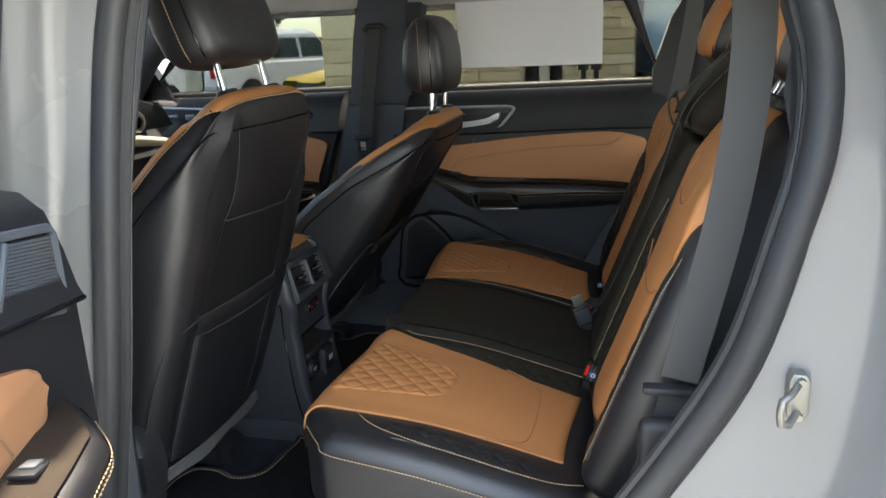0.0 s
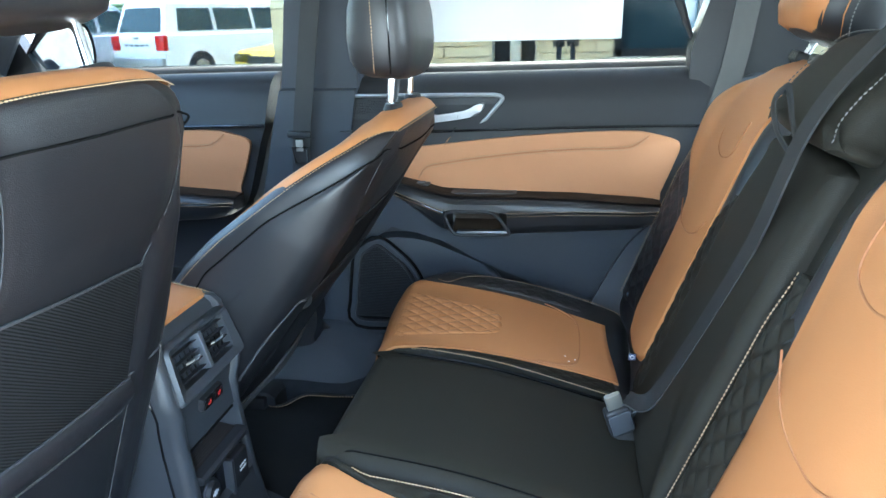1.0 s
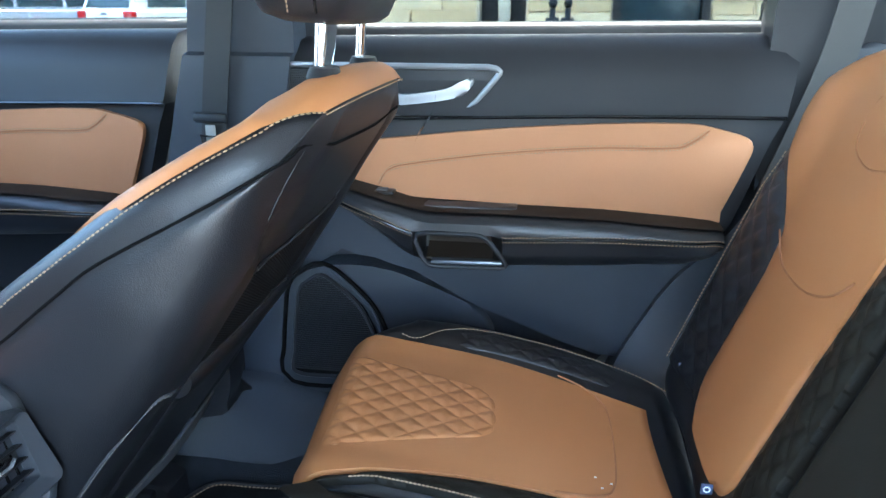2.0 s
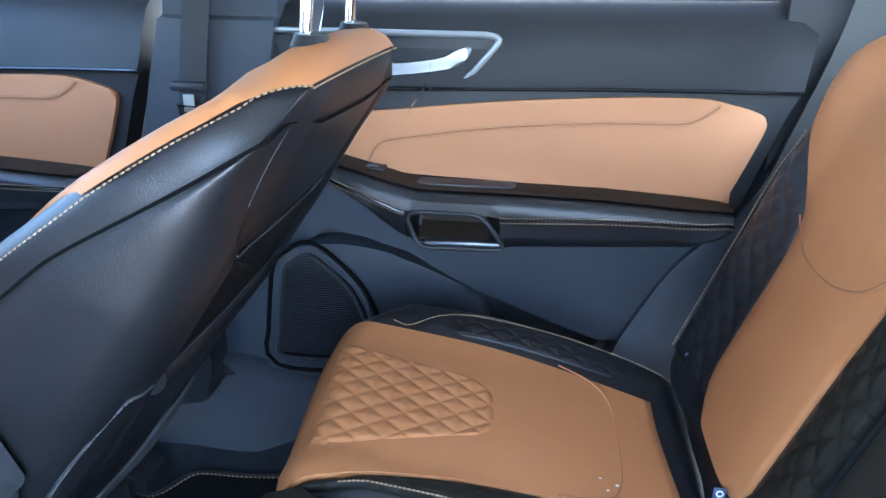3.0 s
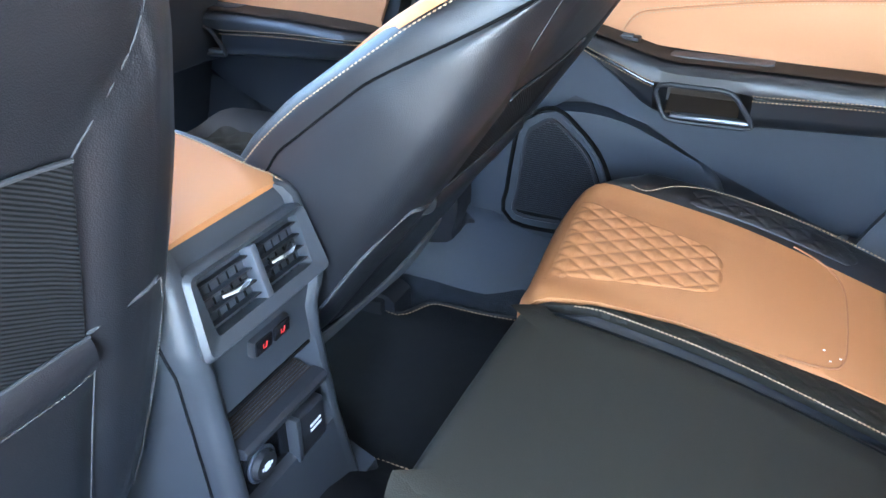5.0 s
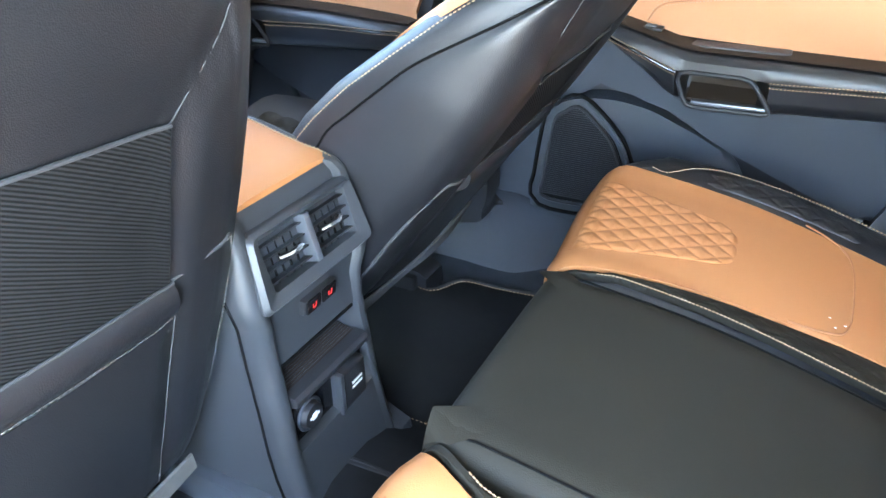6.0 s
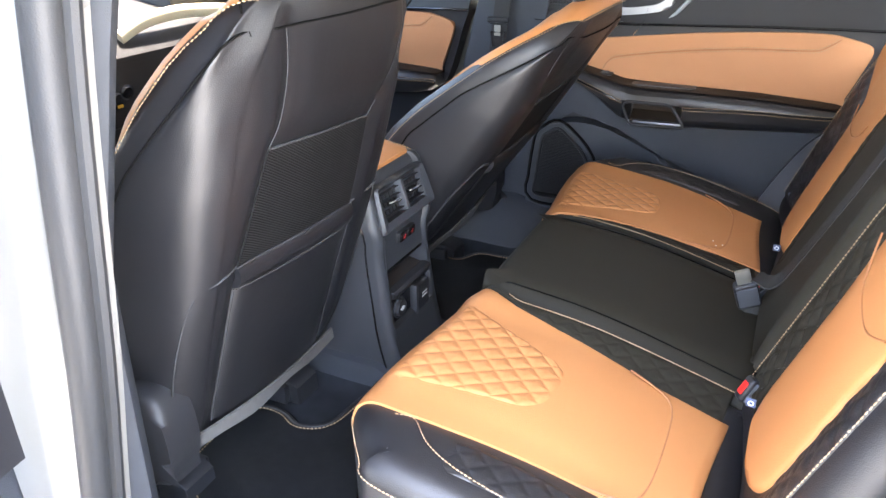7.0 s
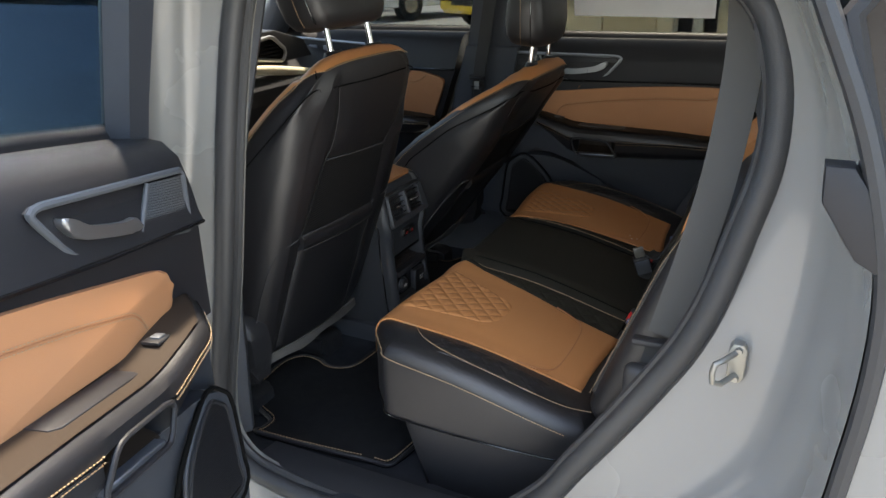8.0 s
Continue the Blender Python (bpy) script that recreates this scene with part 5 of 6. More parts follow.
def outer_back(s):
    def top(a, v):
        u = abs(a)
        return 0.0 + 0.022 * sstep(0.50, 0.60, u) + 0.012 * sstep(0.28, 0.2, u) - 0.035 * sstep(0.50, 0.66, v)
    edge = [(0.185, -0.02), (0.40, -0.02), (0.60, 0.0), (0.645, 0.08), (0.655, 0.25), (0.645, 0.42), (0.61, 0.53), (0.56, 0.60), (0.49, 0.645), (0.38, 0.66), (0.27, 0.655), (0.21, 0.62), (0.19, 0.5), (0.185, 0.25)]
    out = curve2([(s * a, v) for a, v in edge], 5)
    if area(out) < 0:
        out = out[::-1]
    b = part("backrest", pillow(out, top, -0.12, 0.045, 6, 30), BLACK, bench, "black leather backrest with a tan panel", smooth=80)
    b.matrix_basis = BACK_M
    lim = lambda v: (knots([(0.05, 0.285), (0.07, 0.266), (0.25, 0.262), (0.45, 0.245), (0.60, 0.235), (0.66, 0.27)], v), knots([(0.05, 0.455), (0.07, 0.485), (0.10, 0.50), (0.27, 0.50), (0.33, 0.512), (0.38, 0.552), (0.43, 0.592), (0.48, 0.612), (0.53, 0.605), (0.58, 0.56), (0.62, 0.49), (0.655, 0.44)], v))
    def face(p, q):
        v = lerp(0.050, 0.655, q)
        lo, hi = lim(v)
        u = s * lerp(lo, hi, p)
        return Vector((u, v, top(u, v) + 0.0045 + 0.010 * (1 - (2 * p - 1) ** 4) - 0.03 * sstep(0.62, 0.665, v)))
    part("tan_panel", sheet(face, 26, 44, drop=(0, 0, -0.02)), TAN, b, "tan leather backrest panel", smooth=80)
    at = lambda u, v: Vector((s * u, v, top(s * u, v) + 0.0140))
    part("panel_seam", tube(smooth_line([at(0.258, 0.350), at(0.29, 0.322), at(0.34, 0.304), at(0.40, 0.300), at(0.45, 0.306), at(0.505, 0.332)], 8), 0.0014), SEAM_TAN, b, "sewn seam")
    part("panel_seam", tube(smooth_line([at(0.302, 0.53), at(0.304, 0.49), at(0.318, 0.464), at(0.37, 0.452), at(0.422, 0.464), at(0.442, 0.49), at(0.446, 0.53)], 8), 0.0014), SEAM_TAN, b, "sewn seam")
    strip = lambda p, q: (lambda v: (lambda u: Vector((s * u, v, top(s * u, v) - 0.001 - 0.006 * sstep(0.34, 0.42, v) + diamond(v / 0.043, u / 0.038, 0.005) * sstep(0, 0.12, min(p, 1 - p)) * sstep(0, 0.03, min(q, 1 - q)))))(lerp(0.178, lim(v)[0] - 0.004, p)))(lerp(0.02, 0.42, q))
    part("quilted_strip", sheet(strip, 24, 110, drop=(0, 0, -0.012)), BLACK_SOFT, b, "black quilted leather strip", smooth=80)
    if s < 0:
        part("strip_stitching", stitches([strip(0, k / 20) + Vector((0, 0, 0.003)) for k in range(21)], 0.0062, 0.0046, 0.0009, (0, 0, 0.001)), THREAD, b, "tan stitching")
    bq = lambda p, q: (lambda v: (lambda u: Vector((s * u, v, top(s * u, v) - 0.004 + 0.0065 * sstep(0.42, 0.35, v) + diamond(v / 0.043, u / 0.038, 0.004) * sstep(0, 0.12, min(p, 1 - p)) * sstep(0, 0.03, min(q, 1 - q)))))(lerp(lim(v)[1] + 0.006, 0.612, p)))(lerp(0.06, 0.42, q))
    part("quilted_bolster", sheet(bq, 24, 120, drop=(0, 0, -0.012)), BLACK, b, "black quilted leather bolster", smooth=80)
    part("bolster_stitching", stitches([bq(1, k / 30) + Vector((s * 0.006, 0, 0.001)) for k in range(31)], 0.0062, 0.0046, 0.0008, (0, 0, 0.001)), THREAD, b, "tan stitching")
    # headrest
    for yy in (-0.06, 0.06):
        part("post", tube([(s * 0.375 + yy, 0.63, -0.055), (s * 0.375 + yy, 0.72, -0.065)], 0.0068, n=12), CHROME, b, "chrome headrest post")
        part("collar", box(s * 0.375 + yy - 0.028, 0.648, -0.075, s * 0.375 + yy + 0.028, 0.668, -0.037, 0.006, 3), PLASTIC_DARK, b, "black plastic collar")
    rows = []
    for v, d0, d1, hw in ((0.69, -0.10, -0.02, 0.09), (0.70, -0.108, 0.004, 0.113), (0.73, -0.112, 0.016, 0.125), (0.78, -0.112, 0.020, 0.130), (0.83, -0.108, 0.014, 0.128), (0.87, -0.100, 0.0, 0.118), (0.89, -0.088, -0.02, 0.10), (0.90, -0.075, -0.04, 0.07)):
        ctl = [(0, d1), (hw * 0.6, d1 - 0.003), (hw * 0.92, d1 - 0.016), (hw, lerp(d0, d1, 0.55)), (hw, lerp(d0, d1, 0.3)), (hw * 0.92, d0 + 0.01), (hw * 0.6, d0), (0, d0), (-hw * 0.6, d0), (-hw * 0.92, d0 + 0.01), (-hw, lerp(d0, d1, 0.3)), (-hw, lerp(d0, d1, 0.55)), (-hw * 0.92, d1 - 0.016), (-hw * 0.6, d1 - 0.003)]
        rows.append([(s * 0.375 + x, v, w) for x, w in curve2(ctl, 4)])
    part("headrest", loft(rows), BLACK, b, "black leather headrest with a tan front", smooth=80)
    fr = []
    for v, d1, hw in ((0.694, -0.015, 0.095), (0.70, 0.006, 0.112), (0.73, 0.019, 0.124), (0.78, 0.023, 0.129), (0.83, 0.017, 0.127), (0.87, 0.003, 0.117), (0.89, -0.017, 0.10)):
        fr.append([(s * 0.375 + f * hw, v, d1 - (0.0 if abs(f) < 0.7 else 0.03 * ((abs(f) - 0.7) / 0.3) ** 1.5 + 0.02 * (abs(f) > 0.98)) + 0.001) for f in (-1.01, -0.99, -0.94, -0.85, -0.7, -0.4, 0, 0.4, 0.7, 0.85, 0.94, 0.99, 1.01)])
    part("headrest_front", loft(fr, closed=False), TAN, b, "tan leather headrest front", smooth=80)
    for sg in (1, -1):
        part("headrest_stitching", stitches(smooth_line([(s * 0.375 + sg * (hw * 1.012), v, d1 - 0.062) for v, d1, hw in ((0.70, 0.006, 0.115), (0.73, 0.019, 0.126), (0.78, 0.023, 0.130), (0.83, 0.017, 0.128), (0.87, 0.003, 0.118))], 5), 0.006, 0.0045, 0.0011, (sg * 0.001, 0, 0)), THREAD_GREY, b, "pale stitching")
    return b


outer_back(-1)
outer_back(1)
mo = curve2([(-0.185, -0.02), (0.185, -0.02), (0.19, 0.3), (0.19, 0.55), (0.17, 0.64), (0.0, 0.655), (-0.17, 0.64), (-0.19, 0.55), (-0.19, 0.3)], 4)
mb = part("backrest", pillow(mo, lambda a, v: -0.010 - 0.03 * sstep(0.5, 0.66, v), -0.12, 0.03, 5, 16), BLACK_SOFT, bench, "black leather middle backrest", smooth=80)
mb.matrix_basis = BACK_M
arm = curve2([(-0.140, 0.02), (0.140, 0.02), (0.148, 0.08), (0.148, 0.3), (0.146, 0.50), (0.130, 0.54), (0.0, 0.545), (-0.130, 0.54), (-0.146, 0.50), (-0.148, 0.3), (-0.148, 0.08)], 4)
part("folded_armrest", pillow(arm, lambda a, v: 0.024 - 0.010 * sstep(0.40, 0.54, v), -0.04, 0.022, 6, 14), BLACK_SOFT, mb, "black leather folded centre armrest", smooth=80)
strap = smooth_line([(0.0, 0.52, 0.010), (0.005, 0.545, 0.042), (0.012, 0.58, 0.062), (0.002, 0.60, 0.055), (-0.008, 0.565, 0.034), (-0.012, 0.53, 0.010)], 6)
part("pull_strap", tube([(a + 0.03, b, c) for a, b, c in strap], 0.010, flat=0.2, up=(0, 0, 1)), WEBBING, mb, "black webbing pull strap")
hd = curve2([(-0.135, 0.55), (0.135, 0.55), (0.148, 0.58), (0.146, 0.655), (0.125, 0.70), (0.0, 0.712), (-0.125, 0.70), (-0.146, 0.655), (-0.148, 0.58)], 4)
part("headrest", pillow(hd, lambda a, v: 0.034 - 0.05 * sstep(0.58, 0.74, v), -0.10, 0.028, 6, 14), BLACK_SOFT, mb, "low black leather middle headrest", smooth=80)
part("headrest_stitching", stitches([(a * 0.93, 0.63 + (v - 0.63) * 0.90, 0.0335 - 0.05 * sstep(0.58, 0.74, 0.63 + (v - 0.63) * 0.9)) for a, v in hd[6:40]], 0.007, 0.0052, 0.001, (0, 0, 0.001)), THREAD_GREY, mb, "pale stitching")

# ---- centre console rear ----
con = thing("centre_console", "charcoal centre console with rear vents, sockets and tan armrest lid", "centre console")
CON = [(0.884, -0.508, 0.110, 0.014), (0.880, -0.490, 0.115, 0.014), (0.868, -0.480, 0.118, 0.014), (0.83, -0.472, 0.121, 0.014), (0.785, -0.462, 0.126, 0.014), (0.768, -0.457, 0.125, 0.014), (0.745, -0.458, 0.118, 0.012), (0.72, -0.463, 0.112, 0.010), (0.673, -0.462, 0.110, 0.006), (0.668, -0.461, 0.110, 0.075), (0.622, -0.456, 0.111, 0.070), (0.617, -0.455, 0.111, 0.016), (0.542, -0.447, 0.113, 0.014), (0.536, -0.446, 0.113, 0.003), (0.50, -0.439, 0.114, 0.002), (0.46, -0.430, 0.113, 0.002), (0.43, -0.420, 0.112, 0.002), (0.395, -0.414, 0.111, 0.002)]
YC = 0.008


def shell_ring(z, x, w, d):
    half = [(x - 0.02, w), (x - 0.007, w - 0.004), (x - 0.001, w - 0.012), (x, w - 0.018), (x - 0.002, w - 0.024), (x - d, w - 0.028)]
    return [(-0.95, YC - w - 0.006, z)] + [(a, YC - b, z) for a, b in half] + [(a, YC + b, z) for a, b in half[::-1]] + [(-0.95, YC + w + 0.006, z)]


part("shell", loft([shell_ring(*r) for r in CON]), CONSOLE_GREY, con, "satin charcoal console shell with raised side bars", smooth=50)
for sg in (1, -1):
    part("side_groove", tube([(x - 0.034, YC + sg * (w + 0.002), z) for z, x, w, deep in CON[2:-1]], 0.002), GLOSS, con)
part("base_boot", prism([(-0.405, 0.392), (-0.413, 0.43), (-0.48, 0.46), (-0.9, 0.46), (-0.9, 0.392)], YC - 0.135, YC + 0.135, r=0.01), PLASTIC, con, "charcoal plastic console foot")
# vent block, in a frame that follows the slope of the face
VENT_M = Matrix.Translation((-0.476, 0.012, 0.814)) @ Matrix.Rotation(radians(-16), 4, "Y")


def vent_part(name, bm, material, label="", parent=con):
    return part(name, move(bm, VENT_M), material, parent, label)


def vent_loop(x, y0, y1, z0, z1, r, lean=0.0):
    """A rounded outline in the vent's frame; lean widens it towards the bottom."""
    out = []
    for cy, cz, a0 in ((y1 - r, z1 - r, 0), (y0 + r, z1 - r, 90), (y0 + r, z0 + r, 180), (y1 - r, z0 + r, 270)):
        for k in range(5):
            a = radians(a0 + 22.5 * k)
            y, z = cy + r * math.cos(a), cz + r * math.sin(a)
            out.append((x, y + lean * (z1 - z) * (1 if y > 0 else -1), z))
    return out


vent_part("vent_bezel", loft([vent_loop(-0.012, -0.102, 0.098, -0.052, 0.046, 0.010, 0.14), vent_loop(0.010, -0.102, 0.098, -0.052, 0.046, 0.010, 0.14), vent_loop(0.016, -0.098, 0.096, -0.048, 0.041, 0.009, 0.13), vent_loop(0.009, -0.086, 0.086, -0.034, 0.034, 0.005), vent_loop(-0.012, -0.084, 0.084, -0.032, 0.032, 0.005)], False, False), CONSOLE_GREY, "satin charcoal vent bezel")
# the darkness inside the vent is painted on with near-black
vent_part("vent_recess", box(-0.024, -0.086, -0.034, -0.010, 0.086, 0.034), HOLLOW, "vent interior painted near-black for its inner shade")
vent_part("divider", box(-0.012, -0.0055, -0.033, 0.0135, 0.0055, 0.033, 0.002), GREY_BEZEL, "grey vent divider")
for sg in (-1, 1):
    for k in range(4):
        z = -0.024 + 0.0155 * k
        vent_part("vane", prism([(-0.010, z - 0.002), (0.006, z - 0.0010), (0.006, z + 0.0010), (-0.010, z + 0.0008)], sg * 0.006, sg * 0.084), PLASTIC_DARK, "black vent vane")
    for k in range(5):
        y = sg * (0.018 + 0.0145 * k)
        # blackened too, so the vanes are lost in the painted shade
        vent_part("rear_vane", box(-0.011, y - 0.001, -0.032, -0.005, y + 0.001, 0.032), HOLLOW)
    vent_part("vent_tab", tube([(0.007, sg * 0.022, -0.001), (0.014, sg * 0.036, 0.000), (0.014, sg * 0.048, 0.000), (0.007, sg * 0.062, 0.001)], 0.0065, n=10, flat=0.55, up=(0, 0, 1)), CHROME, "chrome vent tab")
# seat heater switches
HEAT_M = Matrix.Translation((-0.469, 0.002, 0.727)) @ Matrix.Rotation(radians(6), 4, "Y")
part("switch_panel", move(box(-0.01, -0.024, -0.012, 0.006, 0.046, 0.012, 0.003), HEAT_M), PLASTIC_DARK, con, "black seat heater switch panel")
for y in (-0.006, 0.028):
    part("heater_switch", move(box(0.0, y - 0.015, -0.010, 0.0085, y + 0.015, 0.010, 0.002), HEAT_M), GLOSS, con, "black seat heater button")
    part("heater_mark", move(join(tube([(0.0088, y - 0.0015, -0.003), (0.0088, y + 0.002, -0.003), (0.0088, y + 0.003, 0.004)], 0.0008), box(0.0084, y - 0.004, -0.004, 0.0088, y - 0.0025, 0.003)), HEAT_M), RED, con, "small red seat mark")
# open bin with sockets
part("bin_back", prism([(YC - 0.082, 0.543), (YC + 0.082, 0.543), (YC + 0.082, 0.616), (YC - 0.082, 0.616)], -0.4605, -0.470, "x"), GLOSS, con, "black socket panel")
part("bin_floor", sheet(lambda a, b: (lerp(-0.532, -0.466, a), YC + lerp(-0.081, 0.081, b), lerp(0.634, 0.622, a)), 6, 8, drop=(0, 0, -0.004)), BROWN, con, "brown-black ribbed bin floor")
ribs = [tube([(lerp(-0.530, -0.470, k / 14), YC - 0.080, lerp(0.6345, 0.6235, k / 14)), (lerp(-0.530, -0.470, k / 14), YC + 0.080, lerp(0.6345, 0.6235, k / 14))], 0.0011, n=4) for k in range(15)]
part("bin_ribs", join(*ribs), PLASTIC_DARK, con)
# bin walls in near-black: shade of the recess put into the colour
part("bin_lining", join(box(-0.531, YC - 0.082, 0.634, -0.525, YC + 0.082, 0.668), box(-0.525, YC - 0.082, 0.664, -0.470, YC + 0.082, 0.668)), HOLLOW, con, "bin lining painted near-black for its inner shade", smooth=0)
part("bin_lip", prism([(-0.470, 0.625), (-0.452, 0.624), (-0.447, 0.618), (-0.450, 0.608), (-0.462, 0.604), (-0.470, 0.604)], YC - 0.0835, YC + 0.0835, r=0.003), PLASTIC_DARK, con, "dark bin lip")
SY, SZ2 = -0.044, 0.573
sock = bmesh.new()
bmesh.ops.create_cone(sock, cap_ends=True, segments=28, radius1=0.021, radius2=0.018, depth=0.012, matrix=Matrix.Translation((-0.455, SY, SZ2)) @ Matrix.Rotation(radians(90), 4, "Y"))
cap = part("socket_cap", sock, PLASTIC_DARK, con, "round black power socket cap")
part("socket_ring", tube([(-0.458, SY + 0.023 * math.cos(2 * math.pi * k / 24), SZ2 + 0.023 * math.sin(2 * math.pi * k / 24)) for k in range(24)], 0.0025, True), PLASTIC, con)
part("socket_mark", join(box(-0.4492, SY - 0.005, SZ2 - 0.005, -0.4484, SY + 0.005, SZ2 + 0.005), box(-0.4492, SY - 0.010, SZ2 - 0.002, -0.4484, SY - 0.006, SZ2 + 0.002), box(-0.4492, SY + 0.006, SZ2 - 0.002, -0.4484, SY + 0.010, SZ2 + 0.002)), WHITE, cap, "small white mark")
flap = part("outlet_flap", box(-0.464, 0.020, 0.530, -0.445, 0.076, 0.596, 0.005, 3), PLASTIC_DARK, con, "square black outlet flap")
part("outlet_mark", join(*[box(-0.4452, 0.040, 0.558 + 0.008 * k, -0.4444, 0.064, 0.562 + 0.008 * k) for k in range(2)]), WHITE, flap, "small white printed lines")
part("flap_hinge", box(-0.464, 0.011, 0.528, -0.443, 0.021, 0.599, 0.003), CONSOLE_GREY, con, "grey flap hinge")
# lid
lid = lambda a, b: Vector((lerp(-0.503, -0.86, a), lerp(-0.104, 0.122, b), 0.892 + 0.030 * sstep(0.0, 0.5, a) - 0.010 * (2 * b - 1) ** 4 - 0.005 * sstep(0.05, 0.0, a)))
part("armrest_lid", sheet(lid, 20, 16, drop=(0, 0, -0.010)), TAN, con, "tan leather armrest lid", smooth=70)
for e in (0.05, 0.95):
    part("lid_stitching", stitches([lid(a / 20, e) + Vector((0, 0, 0.001)) for a in range(21)], 0.0065, 0.005, 0.0011, (0, 0, 0.001)), THREAD, con, "tan stitching")
for sg in (0, 1):
    part("lid_edge", tube([lid(a / 20, sg) + Vector((0, 0, -0.006)) for a in range(21)], 0.009, n=8), BLACK, con, "black leather lid edge")
part("lid_base", box(-0.86, -0.106, 0.80, -0.506, 0.124, 0.884, 0.006), PLASTIC_DARK, con, "black lid base")

# ---- floor mats ----
def floor_mat(s):
    edge = [(-0.26, -0.62), (-0.52, -0.655), (-0.548, -0.62), (-0.552, -0.585), (-0.60, -0.56), (-0.66, -0.535), (-0.685, -0.50), (-0.70, -0.36), (-0.67, -0.29), (-0.61, -0.285), (-0.555, -0.305), (-0.50, -0.27), (-0.487, -0.173), (-0.468, -0.10), (-0.462, -0.004), (-0.30, -0.002), (-0.18, -0.004), (-0.16, -0.3), (-0.18, -0.58)]
    if s > 0:
        edge = [(-0.26, -0.62), (-0.446, -0.600), (-0.540, -0.590), (-0.582, -0.520), (-0.664, -0.555), (-0.70, -0.50), (-0.72, -0.30), (-0.70, -0.15), (-0.70, -0.004), (-0.30, -0.002), (-0.18, -0.004), (-0.16, -0.30), (-0.18, -0.58)]
    out = curve2([(a, s * -b) for a, b in edge], 5)
    if area(out) < 0:
        out = out[::-1]
    m = thing("floor_mat", "black carpet floor mat with a tan stitched border", "floor mat", group="floor mats")
    h = lambda a, b: floor_pts(a, b) + 0.016
    part("carpet", pillow(out, h, 0.394, 0.004, 2, 8), MAT_CARPET, m)
    part("border_stitching", stitches([(a, b, h(a, b) + 0.0015) for a, b in inset(out, 0.010) if not (abs(b) < 0.13 and (a > -0.47 or s > 0))] , 0.008, 0.006, 0.0012, (0, 0, 0.001)), THREAD, m, "tan border stitching")
    part("border", tube([(a, b, h(a, b) - 0.002) for a, b in out], 0.005, True), PLASTIC_DARK, m, "black bound edge")


floor_mat(-1)
floor_mat(1)

# ---- seat belts ----
def strap(pts, width, axis, n=8, thick=0.0014):
    """A flat band along a line; axis is its width's direction."""
    line = smooth_line(pts, n)
    A = Vector(axis).normalized()
    rows = []
    for i, q in enumerate(line):
        d = (line[min(i + 1, len(line) - 1)] - line[max(i - 1, 0)]).normalized()
        w = (A - d * A.dot(d)).normalized()
        nrm = d.cross(w)
        rows.append([q - w * width / 2 - nrm * thick, q + w * width / 2 - nrm * thick, q + w * width / 2 + nrm * thick, q - w * width / 2 + nrm * thick])
    return loft(rows)


nb = thing("seat_belt", "grey woven seat belt hanging taut beside the near backrest", "seat belt", group="seat belts")
part("webbing", strap([(0.445, -0.70, 1.46), (0.452, -0.70, 1.34), (0.435, -0.70, 1.15), (0.388, -0.70, 0.915)], 0.050, (1, 0, 0.1)), WEBBING_GREY, nb, smooth=30)
part("anchor_slot", box(0.340, -0.712, 0.893, 0.425, -0.690, 0.905, 0.004), PLASTIC_DARK, nb, "black belt guide slot")
part("lower_webbing", strap([(0.388, -0.70, 0.898), (0.375, -0.705, 0.84), (0.35, -0.71, 0.76)], 0.048, (1, 0, 0.1)), WEBBING, nb)
part("anchor_cover", box(0.335, -0.745, 0.66, 0.435, -0.712, 0.87, 0.015, 3), PLASTIC_DARK, nb, "black plastic anchor cover")
fb = thing("seat_belt", "grey woven seat belt beside the far backrest", "seat belt", group="seat belts")
part("webbing", strap([(0.52, 0.74, 1.50), (0.50, 0.73, 1.34), (0.47, 0.71, 1.18), (0.41, 0.69, 1.0), (0.36, 0.68, 0.85)], 0.050, (1, 0, 0.1)), WEBBING_GREY, fb, smooth=30)
part("guide", box(0.485, 0.735, 1.47, 0.555, 0.77, 1.50, 0.008), PLASTIC_DARK, fb, "black belt guide")
bb = thing("seat_belt", "black front seat belt on the far door pillar", "seat belt", group="seat belts")
part("webbing", strap([(-0.50, 0.775, 1.44), (-0.53, 0.778, 1.26), (-0.565, 0.78, 1.02), (-0.58, 0.775, 0.75)], 0.048, (1, 0, -0.1)), WEBBING, bb, smooth=30)
part("guide", tube([(-0.535, 0.77, 1.42), (-0.52, 0.765, 1.435), (-0.475, 0.765, 1.435), (-0.46, 0.77, 1.42)], 0.008), PLASTIC_DARK, bb, "black belt guide loop")
tongue = part("tongue", join(box(-0.598, 0.765, 1.055, -0.532, 0.780, 1.072, 0.006), tube([(-0.585, 0.770, 1.03), (-0.545, 0.770, 1.03), (-0.545, 0.770, 0.99), (-0.58, 0.770, 0.99)], 0.004, True)), PLASTIC_DARK, bb, "black and steel belt tongue")
part("tongue_plate", box(-0.576, 0.7695, 1.02, -0.556, 0.7715, 1.05, 0.001), STEEL, tongue, "steel tongue plate")
cb = thing("seat_belt", "dark middle seat belt running down the middle backrest", "seat belt", group="seat belts")
bp = lambda a, v, w: BACK_M @ Vector((a, v, w))
part("webbing", strap([bp(-0.10, 0.75, -0.01), bp(-0.09, 0.68, 0.022), bp(-0.07, 0.57, 0.042), bp(-0.04, 0.40, 0.026), bp(0.0, 0.22, 0.024), bp(0.035, 0.10, 0.028), Vector((0.236, 0.050, 0.755))], 0.046, (0, 1, 0.05)), WEBBING, cb, smooth=30)


